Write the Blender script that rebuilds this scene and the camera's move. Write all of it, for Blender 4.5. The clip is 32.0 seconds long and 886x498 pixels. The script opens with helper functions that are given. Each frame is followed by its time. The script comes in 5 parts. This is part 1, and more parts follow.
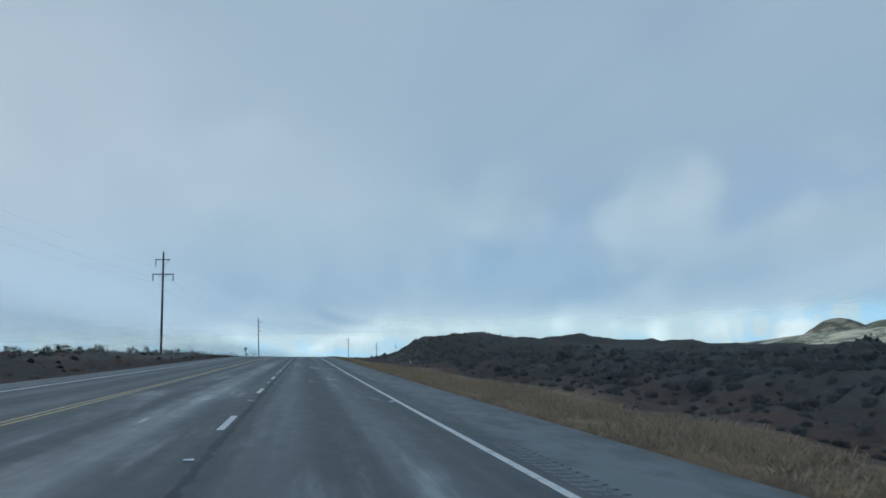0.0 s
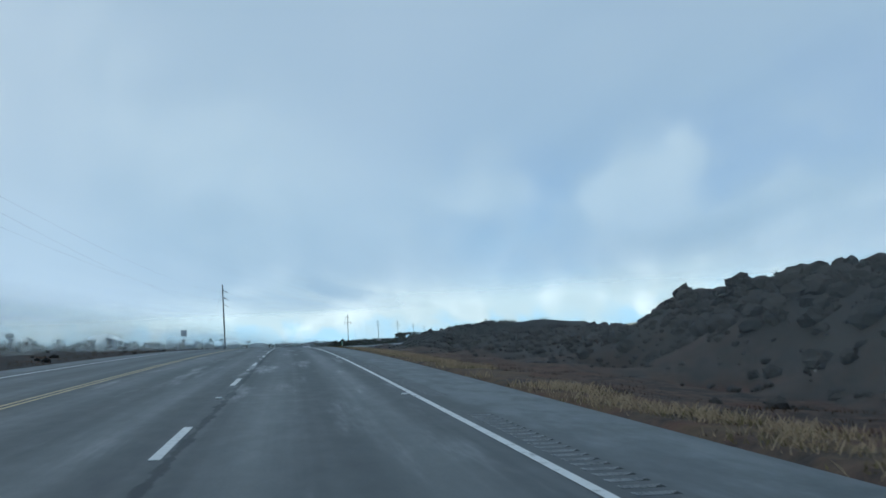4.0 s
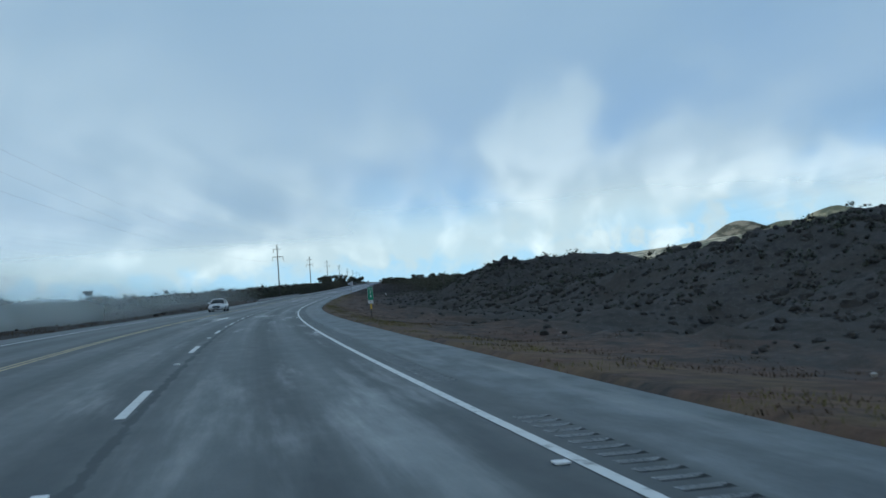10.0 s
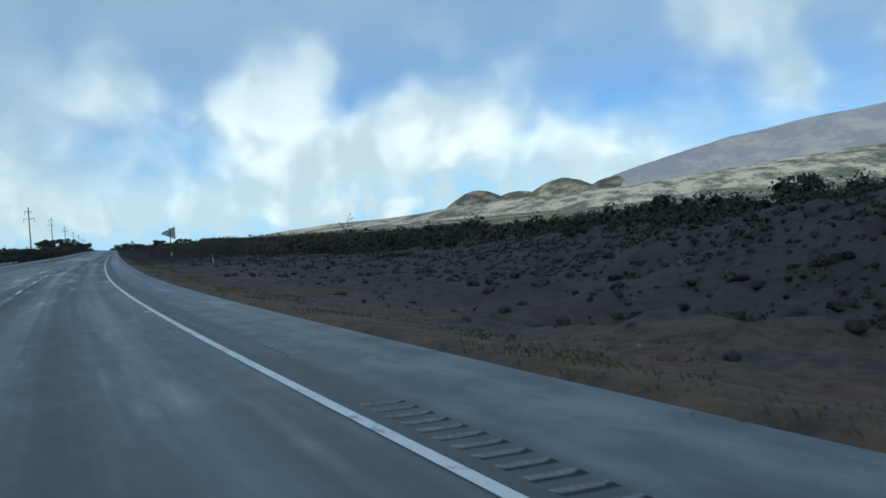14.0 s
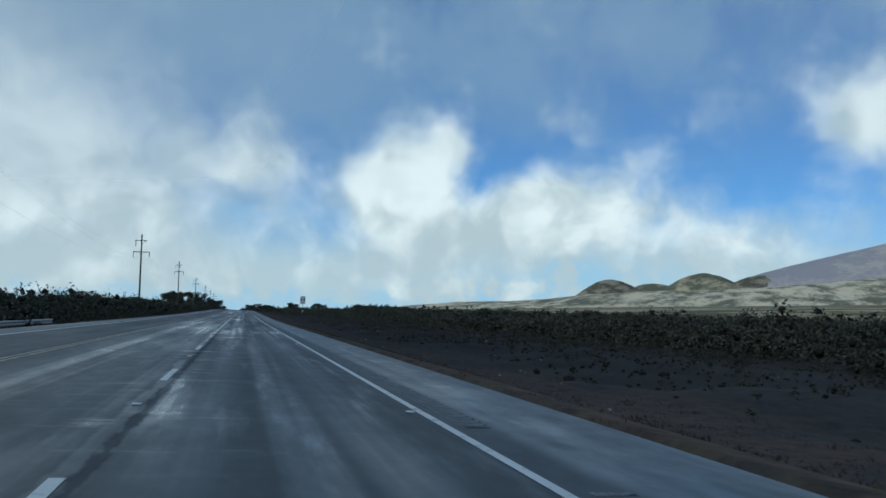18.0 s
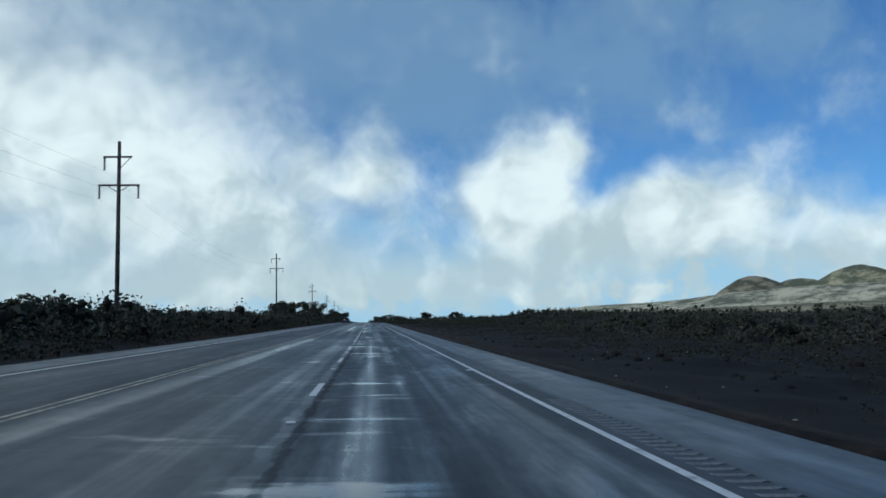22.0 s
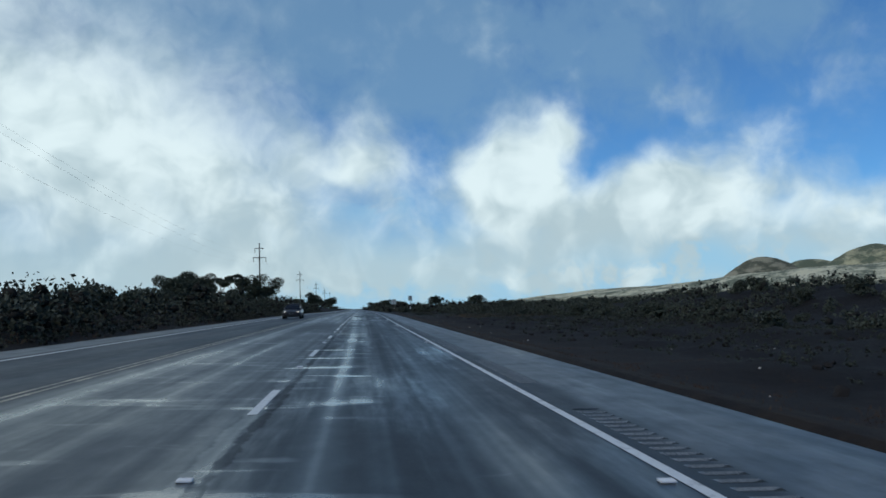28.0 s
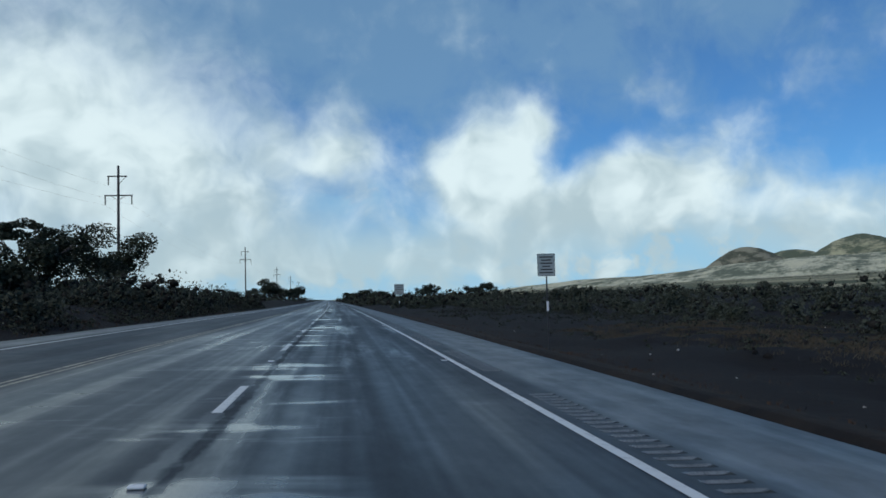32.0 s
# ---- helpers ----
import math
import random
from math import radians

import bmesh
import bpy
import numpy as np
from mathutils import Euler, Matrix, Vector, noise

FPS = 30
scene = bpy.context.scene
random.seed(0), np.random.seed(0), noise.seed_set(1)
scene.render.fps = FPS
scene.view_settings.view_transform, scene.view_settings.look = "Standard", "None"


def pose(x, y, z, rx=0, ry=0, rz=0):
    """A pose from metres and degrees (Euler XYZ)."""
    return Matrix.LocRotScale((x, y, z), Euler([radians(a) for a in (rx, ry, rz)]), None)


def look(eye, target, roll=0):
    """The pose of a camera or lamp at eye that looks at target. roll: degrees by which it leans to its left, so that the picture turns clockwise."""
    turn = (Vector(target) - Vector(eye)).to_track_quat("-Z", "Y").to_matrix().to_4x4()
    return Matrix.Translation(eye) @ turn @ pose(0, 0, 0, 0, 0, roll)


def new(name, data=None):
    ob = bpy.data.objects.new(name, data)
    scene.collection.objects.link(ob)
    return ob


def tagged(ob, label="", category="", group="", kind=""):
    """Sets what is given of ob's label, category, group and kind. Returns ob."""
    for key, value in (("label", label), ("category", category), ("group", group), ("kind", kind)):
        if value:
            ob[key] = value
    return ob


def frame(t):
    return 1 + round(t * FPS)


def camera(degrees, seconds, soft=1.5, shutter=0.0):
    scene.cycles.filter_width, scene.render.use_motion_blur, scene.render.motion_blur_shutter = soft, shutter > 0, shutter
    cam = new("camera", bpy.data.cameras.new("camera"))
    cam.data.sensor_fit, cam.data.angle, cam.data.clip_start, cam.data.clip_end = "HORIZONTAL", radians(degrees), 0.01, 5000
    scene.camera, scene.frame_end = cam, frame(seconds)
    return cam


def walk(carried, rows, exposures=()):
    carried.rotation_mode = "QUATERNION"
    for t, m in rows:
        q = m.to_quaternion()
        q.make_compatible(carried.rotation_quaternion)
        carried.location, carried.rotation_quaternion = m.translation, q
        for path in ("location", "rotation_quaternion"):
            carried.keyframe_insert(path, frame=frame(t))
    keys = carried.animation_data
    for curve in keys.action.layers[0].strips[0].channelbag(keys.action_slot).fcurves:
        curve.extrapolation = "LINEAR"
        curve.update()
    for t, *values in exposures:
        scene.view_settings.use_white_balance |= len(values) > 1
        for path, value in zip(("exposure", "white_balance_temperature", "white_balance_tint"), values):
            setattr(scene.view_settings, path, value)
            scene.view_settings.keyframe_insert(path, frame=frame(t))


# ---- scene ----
cam = camera(53.35, 32.0, soft=1.6, shutter=0.05)
PATH = [
    (0.0, 1.39, -10.81, 0.91, 98.38, 1.15, -1.38),
    (0.5, -0.28, 1.89, 1.36, 98.84, 1.49, -1.13),
    (1.0, -1.94, 14.60, 1.81, 98.79, 1.72, -0.87),
    (1.5, -3.61, 27.34, 2.27, 98.69, 1.92, -0.88),
    (2.0, -5.28, 40.09, 2.75, 98.68, 2.22, -1.40),
    (2.5, -6.93, 52.82, 3.23, 98.29, 2.92, -2.06),
    (3.0, -8.57, 65.55, 3.72, 97.79, 3.41, -2.23),
    (3.5, -10.30, 78.37, 4.20, 96.82, 3.18, -2.11),
    (4.0, -12.03, 91.20, 4.68, 96.86, 2.74, -2.09),
    (6.5, -20.73, 155.65, 6.80, 97.55, 2.37, -0.88),
    (7.0, -22.52, 168.54, 7.12, 96.47, 2.53, -1.50),
    (8.0, -25.90, 194.62, 7.66, 95.50, 2.21, -2.18),
    (9.0, -28.95, 220.82, 8.10, 93.94, 3.88, -3.99),
    (9.5, -30.44, 234.12, 8.28, 93.60, 4.25, -4.80),
    (10.0, -31.77, 247.44, 8.44, 92.86, 4.02, -8.52),
    (10.5, -32.81, 260.77, 8.58, 91.95, 3.96, -12.32),
    (11.0, -33.67, 274.11, 8.70, 90.93, 4.09, -14.53),
    (11.5, -34.25, 287.48, 8.80, 90.70, 3.11, -15.64),
    (12.0, -34.66, 300.86, 8.89, 90.27, 3.54, -16.46),
    (12.5, -34.91, 314.20, 8.97, 89.68, 4.88, -17.37),
    (13.0, -34.99, 327.54, 9.07, 89.48, 5.22, -19.08),
    (13.5, -34.93, 340.80, 9.18, 88.94, 4.82, -21.78),
    (14.0, -34.71, 354.06, 9.29, 89.60, 4.12, -25.68),
    (14.5, -34.35, 367.31, 9.43, 91.02, 3.65, -30.45),
    (16.5, -31.49, 420.48, 10.29, 92.63, 2.80, -39.16),
    (17.0, -30.56, 433.86, 10.56, 94.28, 2.12, -32.34),
    (17.5, -29.50, 447.33, 10.83, 95.07, 0.01, -23.67),
    (18.0, -28.40, 460.81, 11.08, 95.17, -0.79, -18.09),
    (18.5, -27.16, 474.40, 11.33, 95.39, -0.66, -13.19),
    (19.0, -25.89, 487.99, 11.58, 96.02, -0.52, -9.99),
    (19.5, -24.68, 501.68, 11.83, 96.47, -0.40, -9.07),
    (20.0, -23.46, 515.37, 12.08, 96.73, 0.23, -9.75),
    (20.5, -22.31, 529.19, 12.33, 96.86, 0.90, -10.50),
    (21.0, -21.16, 543.02, 12.59, 96.49, 0.97, -10.65),
    (21.5, -19.91, 556.97, 12.85, 95.93, 1.15, -10.36),
    (22.0, -18.64, 570.92, 13.11, 95.67, 1.12, -9.98),
    (22.5, -17.32, 584.56, 13.38, 95.68, 1.35, -9.15),
    (23.0, -15.99, 598.20, 13.65, 95.59, 1.88, -8.42),
    (23.5, -14.74, 611.70, 13.93, 95.13, 1.74, -8.24),
    (24.0, -13.51, 625.21, 14.22, 94.77, 1.50, -8.25),
    (24.5, -12.22, 638.71, 14.51, 94.59, 1.42, -8.68),
    (25.0, -10.94, 652.20, 14.81, 94.61, 1.44, -9.40),
    (25.5, -9.68, 665.71, 15.11, 94.80, 1.32, -9.96),
    (27.5, -4.58, 719.74, 16.32, 94.95, 1.62, -10.11),
    (28.0, -3.30, 733.25, 16.62, 94.74, 1.69, -10.37),
    (28.5, -2.07, 746.84, 16.92, 95.12, 2.09, -11.59),
    (29.0, -0.85, 760.42, 17.22, 95.10, 2.49, -13.81),
    (29.5, 0.42, 774.12, 17.51, 94.87, 2.39, -14.40),
    (30.0, 1.69, 787.81, 17.81, 94.94, 2.10, -14.10),
    (30.5, 2.95, 801.58, 18.10, 94.90, 1.92, -13.70),
    (31.0, 4.22, 815.35, 18.40, 94.76, 1.75, -13.09),
    (31.5, 5.51, 829.16, 18.69, 94.48, 1.58, -12.31),
    (32.0, 6.80, 842.96, 18.98, 94.11, 1.70, -12.03),
]
EXPOSURES = [(0.0, 0.25), (2.0, 0.28), (4.0, 0.45), (6.0, 0.45), (8.0, 0.36), (9.0, 0.33), (12.0, 0.3), (16.5, 0.34), (18.0, -0.03), (20.0, 0.0), (32.0, -0.05)]
HEADING = [7.65, 7.59, 7.5, 7.63, 7.97, 5.5, 1.88, -1.4, -4.39, -5.18, -5.16, -5.46, -5.18, -5.26, -5.13, -5.36, -5.27, -5.06, -4.8, -4.63, -4.59, -4.59, -4.59, -4.59, -4.59, -4.59, -4.59, -4.59, -4.59]
GRADE = [1.99, 2.01, 2.19, 2.0, 1.21, 0.69, 0.34, 0.54, 1.16, 1.04, 1.03, 1.16, 1.28, 1.27, 1.24, 1.2, 0.95, 0.98, 1.01, 1.03, 1.03, 1.03, 1.03, 1.03, 1.03, 1.03, 1.03, 1.03, 1.03]
DASH_PHASE = -8.314
walk(cam, [(t, pose(x, y, z, rx, ry, rz)) for t, x, y, z, rx, ry, rz in PATH], EXPOSURES)

# ---- world and light ----
SUN_AZ, SUN_EL = 235.0, 42.0   # compass from +y, clockwise


class Nodes:
    """Short hand for node trees."""

    def __init__(self, tree):
        self.tree = tree
        tree.nodes.clear()

    def add(self, kind, **props):
        n = self.tree.nodes.new(kind)
        for k, v in props.items():
            if k == "op":
                n.operation = v
            elif k == "dims":
                n.noise_dimensions = v
        return n

    def put(self, socket, v):
        if v is None:
            return
        if isinstance(v, (int, float)):
            socket.default_value = v
        elif isinstance(v, (tuple, list)):
            socket.default_value = v if len(v) == len(socket.default_value) else (*v, 1.0)
        else:
            self.tree.links.new(v, socket)

    def math(self, op, a, b=None, c=None, clamp=False):
        n = self.tree.nodes.new("ShaderNodeMath")
        n.operation, n.use_clamp = op, clamp
        for s, v in zip(n.inputs, (a, b, c)):
            self.put(s, v)
        return n.outputs[0]

    def vmath(self, op, a, b=None):
        n = self.tree.nodes.new("ShaderNodeVectorMath")
        n.operation = op
        for s, v in zip(n.inputs, (a, b)):
            self.put(s, v)
        return n.outputs["Value" if op in ("DOT_PRODUCT", "LENGTH") else "Vector"]

    def noise(self, vec, scale, detail=4.0, rough=0.55, distort=0.0, colour=False):
        n = self.tree.nodes.new("ShaderNodeTexNoise")
        self.put(n.inputs["Vector"], vec)
        n.inputs["Scale"].default_value, n.inputs["Detail"].default_value = scale, detail
        n.inputs["Roughness"].default_value, n.inputs["Distortion"].default_value = rough, distort
        return n.outputs["Color" if colour else "Fac"]

    def smooth(self, v, lo, hi, a=0.0, b=1.0):
        n = self.tree.nodes.new("ShaderNodeMapRange")
        n.interpolation_type = "SMOOTHSTEP"
        for s, x in zip(n.inputs, (v, lo, hi, a, b)):
            self.put(s, x)
        return n.outputs[0]

    def mix(self, f, a, b):
        n = self.tree.nodes.new("ShaderNodeMix")
        n.data_type = "RGBA"
        self.put(n.inputs[0], f)
        self.put(n.inputs[6], a)
        self.put(n.inputs[7], b)
        return n.outputs[2]

    def scaled(self, vec, xyz):
        return self.vmath("MULTIPLY", vec, xyz)


def build_sky():
    world = bpy.data.worlds.new("sky")
    world.use_nodes = True
    scene.world = world
    k = Nodes(world.node_tree)
    way = k.add("ShaderNodeTexCoord").outputs["Generated"]
    sep = k.add("ShaderNodeSeparateXYZ")
    k.put(sep.inputs[0], way)
    az = k.math("MULTIPLY", k.math("ARCTAN2", sep.outputs[0], sep.outputs[1]), 57.2958)
    el = k.math("MULTIPLY", k.math("ARCSINE", sep.outputs[2]), 57.2958)
    flat = k.add("ShaderNodeCombineXYZ")
    k.put(flat.inputs[0], az), k.put(flat.inputs[1], el)
    pos = flat.outputs[0]
    warp = k.vmath("SUBTRACT", k.noise(pos, 0.16, 3, 0.5, colour=True), (0.5, 0.5, 0.5))
    posw = k.vmath("ADD", pos, k.scaled(warp, (5.0, 4.0, 0.0)))

    def lobes(blobs):
        total = None
        for a, e, wa, we, s in blobs:
            v = k.scaled(k.vmath("SUBTRACT", posw, (a, e, 0.0)), (1.0 / wa, 1.0 / we, 0.0))
            g = k.math("EXPONENT", k.math("MULTIPLY", k.vmath("DOT_PRODUCT", v, v), -1.0))
            total = k.math("MULTIPLY", g, s) if total is None else k.math("MULTIPLY_ADD", g, s, total)
        return total

    # clear sky
    sky = k.tree.nodes.new("ShaderNodeTexSky")
    sky.sky_type, sky.sun_disc = "NISHITA", False
    sky.sun_elevation, sky.sun_rotation = radians(SUN_EL), radians(SUN_AZ)
    sky.altitude, sky.air_density, sky.dust_density, sky.ozone_density = 1500, 1.0, 0.4, 1.5
    blue = k.scaled(sky.outputs[0], SKY_GAIN)
    # heaped clouds: azimuth, elevation, half widths, strength
    heap = lobes(CLOUDS)
    n = k.noise(pos, 0.24, 5, 0.48)
    puff = k.noise(posw, 0.55, 5, 0.5)
    cover = k.math("ADD", heap, k.math("MULTIPLY", k.math("SUBTRACT", n, 0.5), k.smooth(az, -6.0, 12.0, 0.7, 1.2)))
    cover = k.math("ADD", cover, k.math("MULTIPLY", k.math("SUBTRACT", puff, 0.5), k.smooth(az, -6.0, 12.0, 0.2, 0.4)))
    fray = k.noise(posw, 1.5, 5, 0.6)
    cover = k.math("ADD", cover, k.math("MULTIPLY", k.math("SUBTRACT", fray, 0.5), 0.15))
    alpha = k.smooth(cover, k.smooth(az, -3.0, 8.0, -0.05, 0.02), k.smooth(az, -3.0, 8.0, 1.25, 1.05))
    lit = k.math("SUBTRACT", k.noise(k.vmath("ADD", posw, (0.7, -0.9, 0.0)), 0.34, 3, 0.45), k.noise(k.vmath("ADD", posw, (-0.7, 0.9, 0.0)), 0.34, 3, 0.45))
    tone = k.math("ADD", k.math("MULTIPLY", k.smooth(el, 0.5, 10.0, 0.25, 1.0), 0.45), k.math("MULTIPLY", lobes(BRIGHT), 0.55))
    tone = k.math("ADD", tone, k.math("MULTIPLY", k.math("SUBTRACT", puff, 0.5), 0.6))
    tone = k.math("ADD", k.math("ADD", tone, 0.04), k.math("MULTIPLY", lit, 1.7))
    cloud = k.mix(k.smooth(tone, 0.05, 1.15), CLOUD_GREY, CLOUD_WHITE)
    # thin grey veil higher up, behind the heaps
    veil = k.math("MULTIPLY", k.smooth(k.math("ADD", lobes(VEIL), k.math("MULTIPLY", k.math("SUBTRACT", k.noise(posw, 0.15, 7, 0.6), 0.5), 2.2)), 0.1, 1.0), 0.62)
    col = k.mix(veil, blue, VEIL_GREY)
    # pale cloud bank over the horizon, with a clear strip under it
    bank = k.math("MULTIPLY", k.smooth(k.math("ADD", el, k.math("MULTIPLY", k.math("SUBTRACT", n, 0.5), 7.0)), 7.0, 3.0), 0.85)
    col = k.mix(bank, col, HORIZON)
    col = k.mix(alpha, col, cloud)
    strip = k.math("MULTIPLY", k.smooth(k.math("ADD", el, k.math("MULTIPLY", k.math("SUBTRACT", puff, 0.5), 4.5)), 2.6, 1.2), 0.7)
    col = k.mix(strip, col, LOW_BLUE)
    gap = k.math("MULTIPLY", lobes([(26.0, 2.9, 8.0, 1.3, 0.85), (6.0, 7.2, 3.0, 1.1, 0.35)]), k.smooth(puff, 0.62, 0.46))
    col = k.mix(gap, col, LOW_BLUE)
    bg = k.add("ShaderNodeBackground")
    k.put(bg.inputs[0], col)
    bg.inputs[1].default_value = 1.0
    out = k.add("ShaderNodeOutputWorld")
    k.put(out.inputs[0], bg.outputs[0])


SKY_GAIN = (0.036, 0.070, 0.1)
CLOUD_GREY, CLOUD_WHITE = (0.45, 0.59, 0.65), (0.76, 0.91, 0.95)
VEIL_GREY, HORIZON, LOW_BLUE = (0.19, 0.35, 0.52), (0.46, 0.63, 0.71), (0.30, 0.58, 0.80)
CLOUDS = [(-11, 11, 9, 7, 1.0), (-28, 14, 15, 12, 1.0), (-2, 7, 6, 5, 0.75), (5.0, 9.6, 4.0, 3.2, 0.85), (14.4, 8.2, 4.6, 3.4, 1.05), (16.2, 10.4, 2.6, 2.2, 0.7),
          (18.4, 12.0, 1.7, 1.6, 0.5), (21.5, 5.8, 5.0, 2.8, 0.9), (28, 7.2, 5.0, 3.0, 0.9), (24.5, 8.8, 2.4, 2, 0.5), (32.3, 11.2, 2.2, 1.8, 0.5), (45, 12.4, 4.6, 3.2, 1.05),
          (47.5, 8.4, 2.0, 2.4, 0.6), (62, 10, 8, 8, 0.9), (37, 5, 7, 2.6, 0.7), (10, 2.8, 22, 2.6, 0.6), (60, 45, 60, 14, 0.6), (-60, 40, 40, 20, 0.8), (52, 18, 8, 3, 0.4), (26, 14.5, 2.5, 1.8, 0.35), (4.4, 8.6, 2.6, 1.3, -0.55), (21.2, 9.8, 2.4, 1.8, -0.32), (9.6, 8.0, 1.8, 2.2, -0.2)]
BRIGHT = [(-8, 14, 8, 6, 0.9), (-24, 19, 9, 8, 0.45), (14.6, 10.0, 4, 3.6, 1.0), (17.8, 13.0, 2, 2, 0.9), (6, 11, 2.6, 2.2, 0.6), (45, 13, 4, 2.6, 0.8), (28, 8.5, 6, 2.4, 0.7)]
VEIL = [(12, 17, 14, 6, 0.85), (-4, 23, 16, 8, 0.9), (60, 14, 9, 10, 0.7), (40, 22, 16, 5, 0.6), (28, 17, 10, 5, 0.4)]
build_sky()

sun = new("sun", bpy.data.lights.new("sun", "SUN"))
sun.data.energy, sun.data.angle, sun.data.color = 1.3, radians(12), (1.0, 0.94, 0.84)
sun.matrix_world = look((0, 0, 0), (-math.sin(radians(SUN_AZ)) * math.cos(radians(SUN_EL)), -math.cos(radians(SUN_AZ)) * math.cos(radians(SUN_EL)), -math.sin(radians(SUN_EL))))

# ---- materials ----


def material(name):
    m = bpy.data.materials.new(name)
    m.use_nodes = True
    k = Nodes(m.node_tree)
    b = k.add("ShaderNodeBsdfPrincipled")
    out = k.add("ShaderNodeOutputMaterial")
    k.put(out.inputs[0], b.outputs[0])
    return m, k, b


def bump(k, b, h, strength=0.5, dist=0.02):
    n = k.add("ShaderNodeBump")
    n.inputs["Strength"].default_value, n.inputs["Distance"].default_value = strength, dist
    k.put(n.inputs["Height"], h)
    k.put(b.inputs["Normal"], n.outputs[0])


def plain(name, a, b_, scale, rough=0.6, metal=0.0, relief=0.3, dist=0.01, rough2=None, spec=0.5, vary=False):
    """Two colours mixed at two scales, with relief."""
    m, k, b = material(name)
    pos = k.add("ShaderNodeTexCoord").outputs["Object"]
    big, fine = k.noise(pos, scale, 4), k.noise(pos, scale * 9, 6, 0.65)
    f = k.smooth(k.math("ADD", k.math("MULTIPLY", big, 0.6), k.math("MULTIPLY", fine, 0.4)), 0.35, 0.65)
    if vary:
        rnd = k.add("ShaderNodeObjectInfo").outputs["Random"]
        f = k.math("ADD", k.math("MULTIPLY", f, 0.6), k.math("MULTIPLY", rnd, 0.4))
    k.put(b.inputs["Base Color"], k.mix(f, a, b_))
    k.put(b.inputs["Roughness"], k.smooth(fine, 0.3, 0.7, rough, rough2 if rough2 is not None else min(1.0, rough + 0.15)))
    b.inputs["Metallic"].default_value = metal
    b.inputs["Specular IOR Level"].default_value = spec
    if relief:
        bump(k, b, fine, relief, dist)
    return m


def asphalt_material():
    """Damp asphalt: coordinates are metres across and along the road."""
    m, k, b = material("damp_asphalt")
    uv = k.add("ShaderNodeUVMap")
    uv.uv_map = "road"
    p = uv.outputs[0]
    sep = k.add("ShaderNodeSeparateXYZ")
    k.put(sep.inputs[0], p)
    d, s = sep.outputs[0], sep.outputs[1]
    grain = k.noise(p, 28, 3, 0.6)
    blotch = k.noise(k.scaled(p, (0.5, 0.08, 1)), 1.0, 4)
    streak = k.noise(k.scaled(p, (2.2, 0.02, 1)), 1.0, 3)
    # worn wheel paths, paler
    lane = k.math("ABSOLUTE", k.math("SUBTRACT", k.math("ABSOLUTE", k.math("SUBTRACT", d, 0.45)), 0.85))
    lane2 = k.math("ABSOLUTE", k.math("SUBTRACT", k.math("ABSOLUTE", k.math("ADD", d, 3.2)), 0.85))
    lane3 = k.math("ABSOLUTE", k.math("SUBTRACT", k.math("ABSOLUTE", k.math("ADD", d, 6.9)), 0.85))
    near = k.math("MINIMUM", k.math("MINIMUM", lane, lane2), lane3)
    wheel = k.smooth(k.math("ADD", near, k.math("MULTIPLY", k.math("SUBTRACT", streak, 0.5), 0.7)), 0.65, 0.1)
    # Damper further on; the early tones are also lifted to paint in haze.
    soak_past_haze = k.smooth(s, 330, 560)
    base = k.mix(k.smooth(blotch, 0.3, 0.7), k.mix(soak_past_haze, (0.046, 0.057, 0.061), (0.006, 0.011, 0.016)), k.mix(soak_past_haze, (0.080, 0.096, 0.100), (0.012, 0.021, 0.028)))
    base = k.mix(k.math("MULTIPLY", wheel, 0.65), base, k.mix(soak_past_haze, (0.145, 0.165, 0.170), (0.030, 0.046, 0.055)))
    other = k.math("MULTIPLY", k.smooth(d, -1.22, -1.34), k.smooth(d, -5.0, -4.85))
    base = k.mix(k.math("MULTIPLY", other, k.math("MULTIPLY", soak_past_haze, k.smooth(blotch, 0.3, 0.7, 0.35, 0.85))), base, (0.058, 0.070, 0.074))
    should = k.math("MAXIMUM", k.smooth(k.math("ADD", d, k.math("MULTIPLY", k.math("SUBTRACT", blotch, 0.5), 0.5)), 2.75, 3.1), k.smooth(d, -8.9, -9.2))
    mottle = k.noise(k.scaled(p, (1.6, 0.7, 1)), 1.0, 5, 0.62)
    # The shoulder's own paler tone, lightened further in place of wet sheen.
    base = k.mix(k.math("MULTIPLY", should, k.smooth(s, 150, 520, 0.8, 0.88)), base, k.mix(k.smooth(k.math("ADD", k.math("MULTIPLY", blotch, 0.5), k.math("MULTIPLY", mottle, 0.5)), 0.40, 0.60), k.mix(soak_past_haze, (0.075, 0.092, 0.100), (0.046, 0.060, 0.068)), k.mix(soak_past_haze, (0.18, 0.208, 0.22), (0.15, 0.178, 0.19))))
    ragged = k.noise(k.scaled(p, (3.0, 1.1, 1)), 1.0, 5, 0.65)
    tar = k.smooth(k.math("ADD", k.math("ABSOLUTE", k.math("ADD", d, 1.19)), k.math("MULTIPLY", k.math("SUBTRACT", ragged, 0.5), 0.3)), 0.08, 0.03)
    base = k.mix(k.math("MULTIPLY", k.math("MULTIPLY", tar, k.smooth(k.noise(k.scaled(p, (1, 0.05, 1)), 1, 2), 0.40, 0.55)), k.math("MULTIPLY", soak_past_haze, 0.7)), base, (0.008, 0.010, 0.011))
    # Pale colour painted into the left lane stands in for its sheen.
    left = k.math("MULTIPLY", k.smooth(k.math("ADD", d, k.math("MULTIPLY", k.math("SUBTRACT", streak, 0.5), 1.2)), -1.9, -2.6), k.smooth(d, -4.9, -4.2))
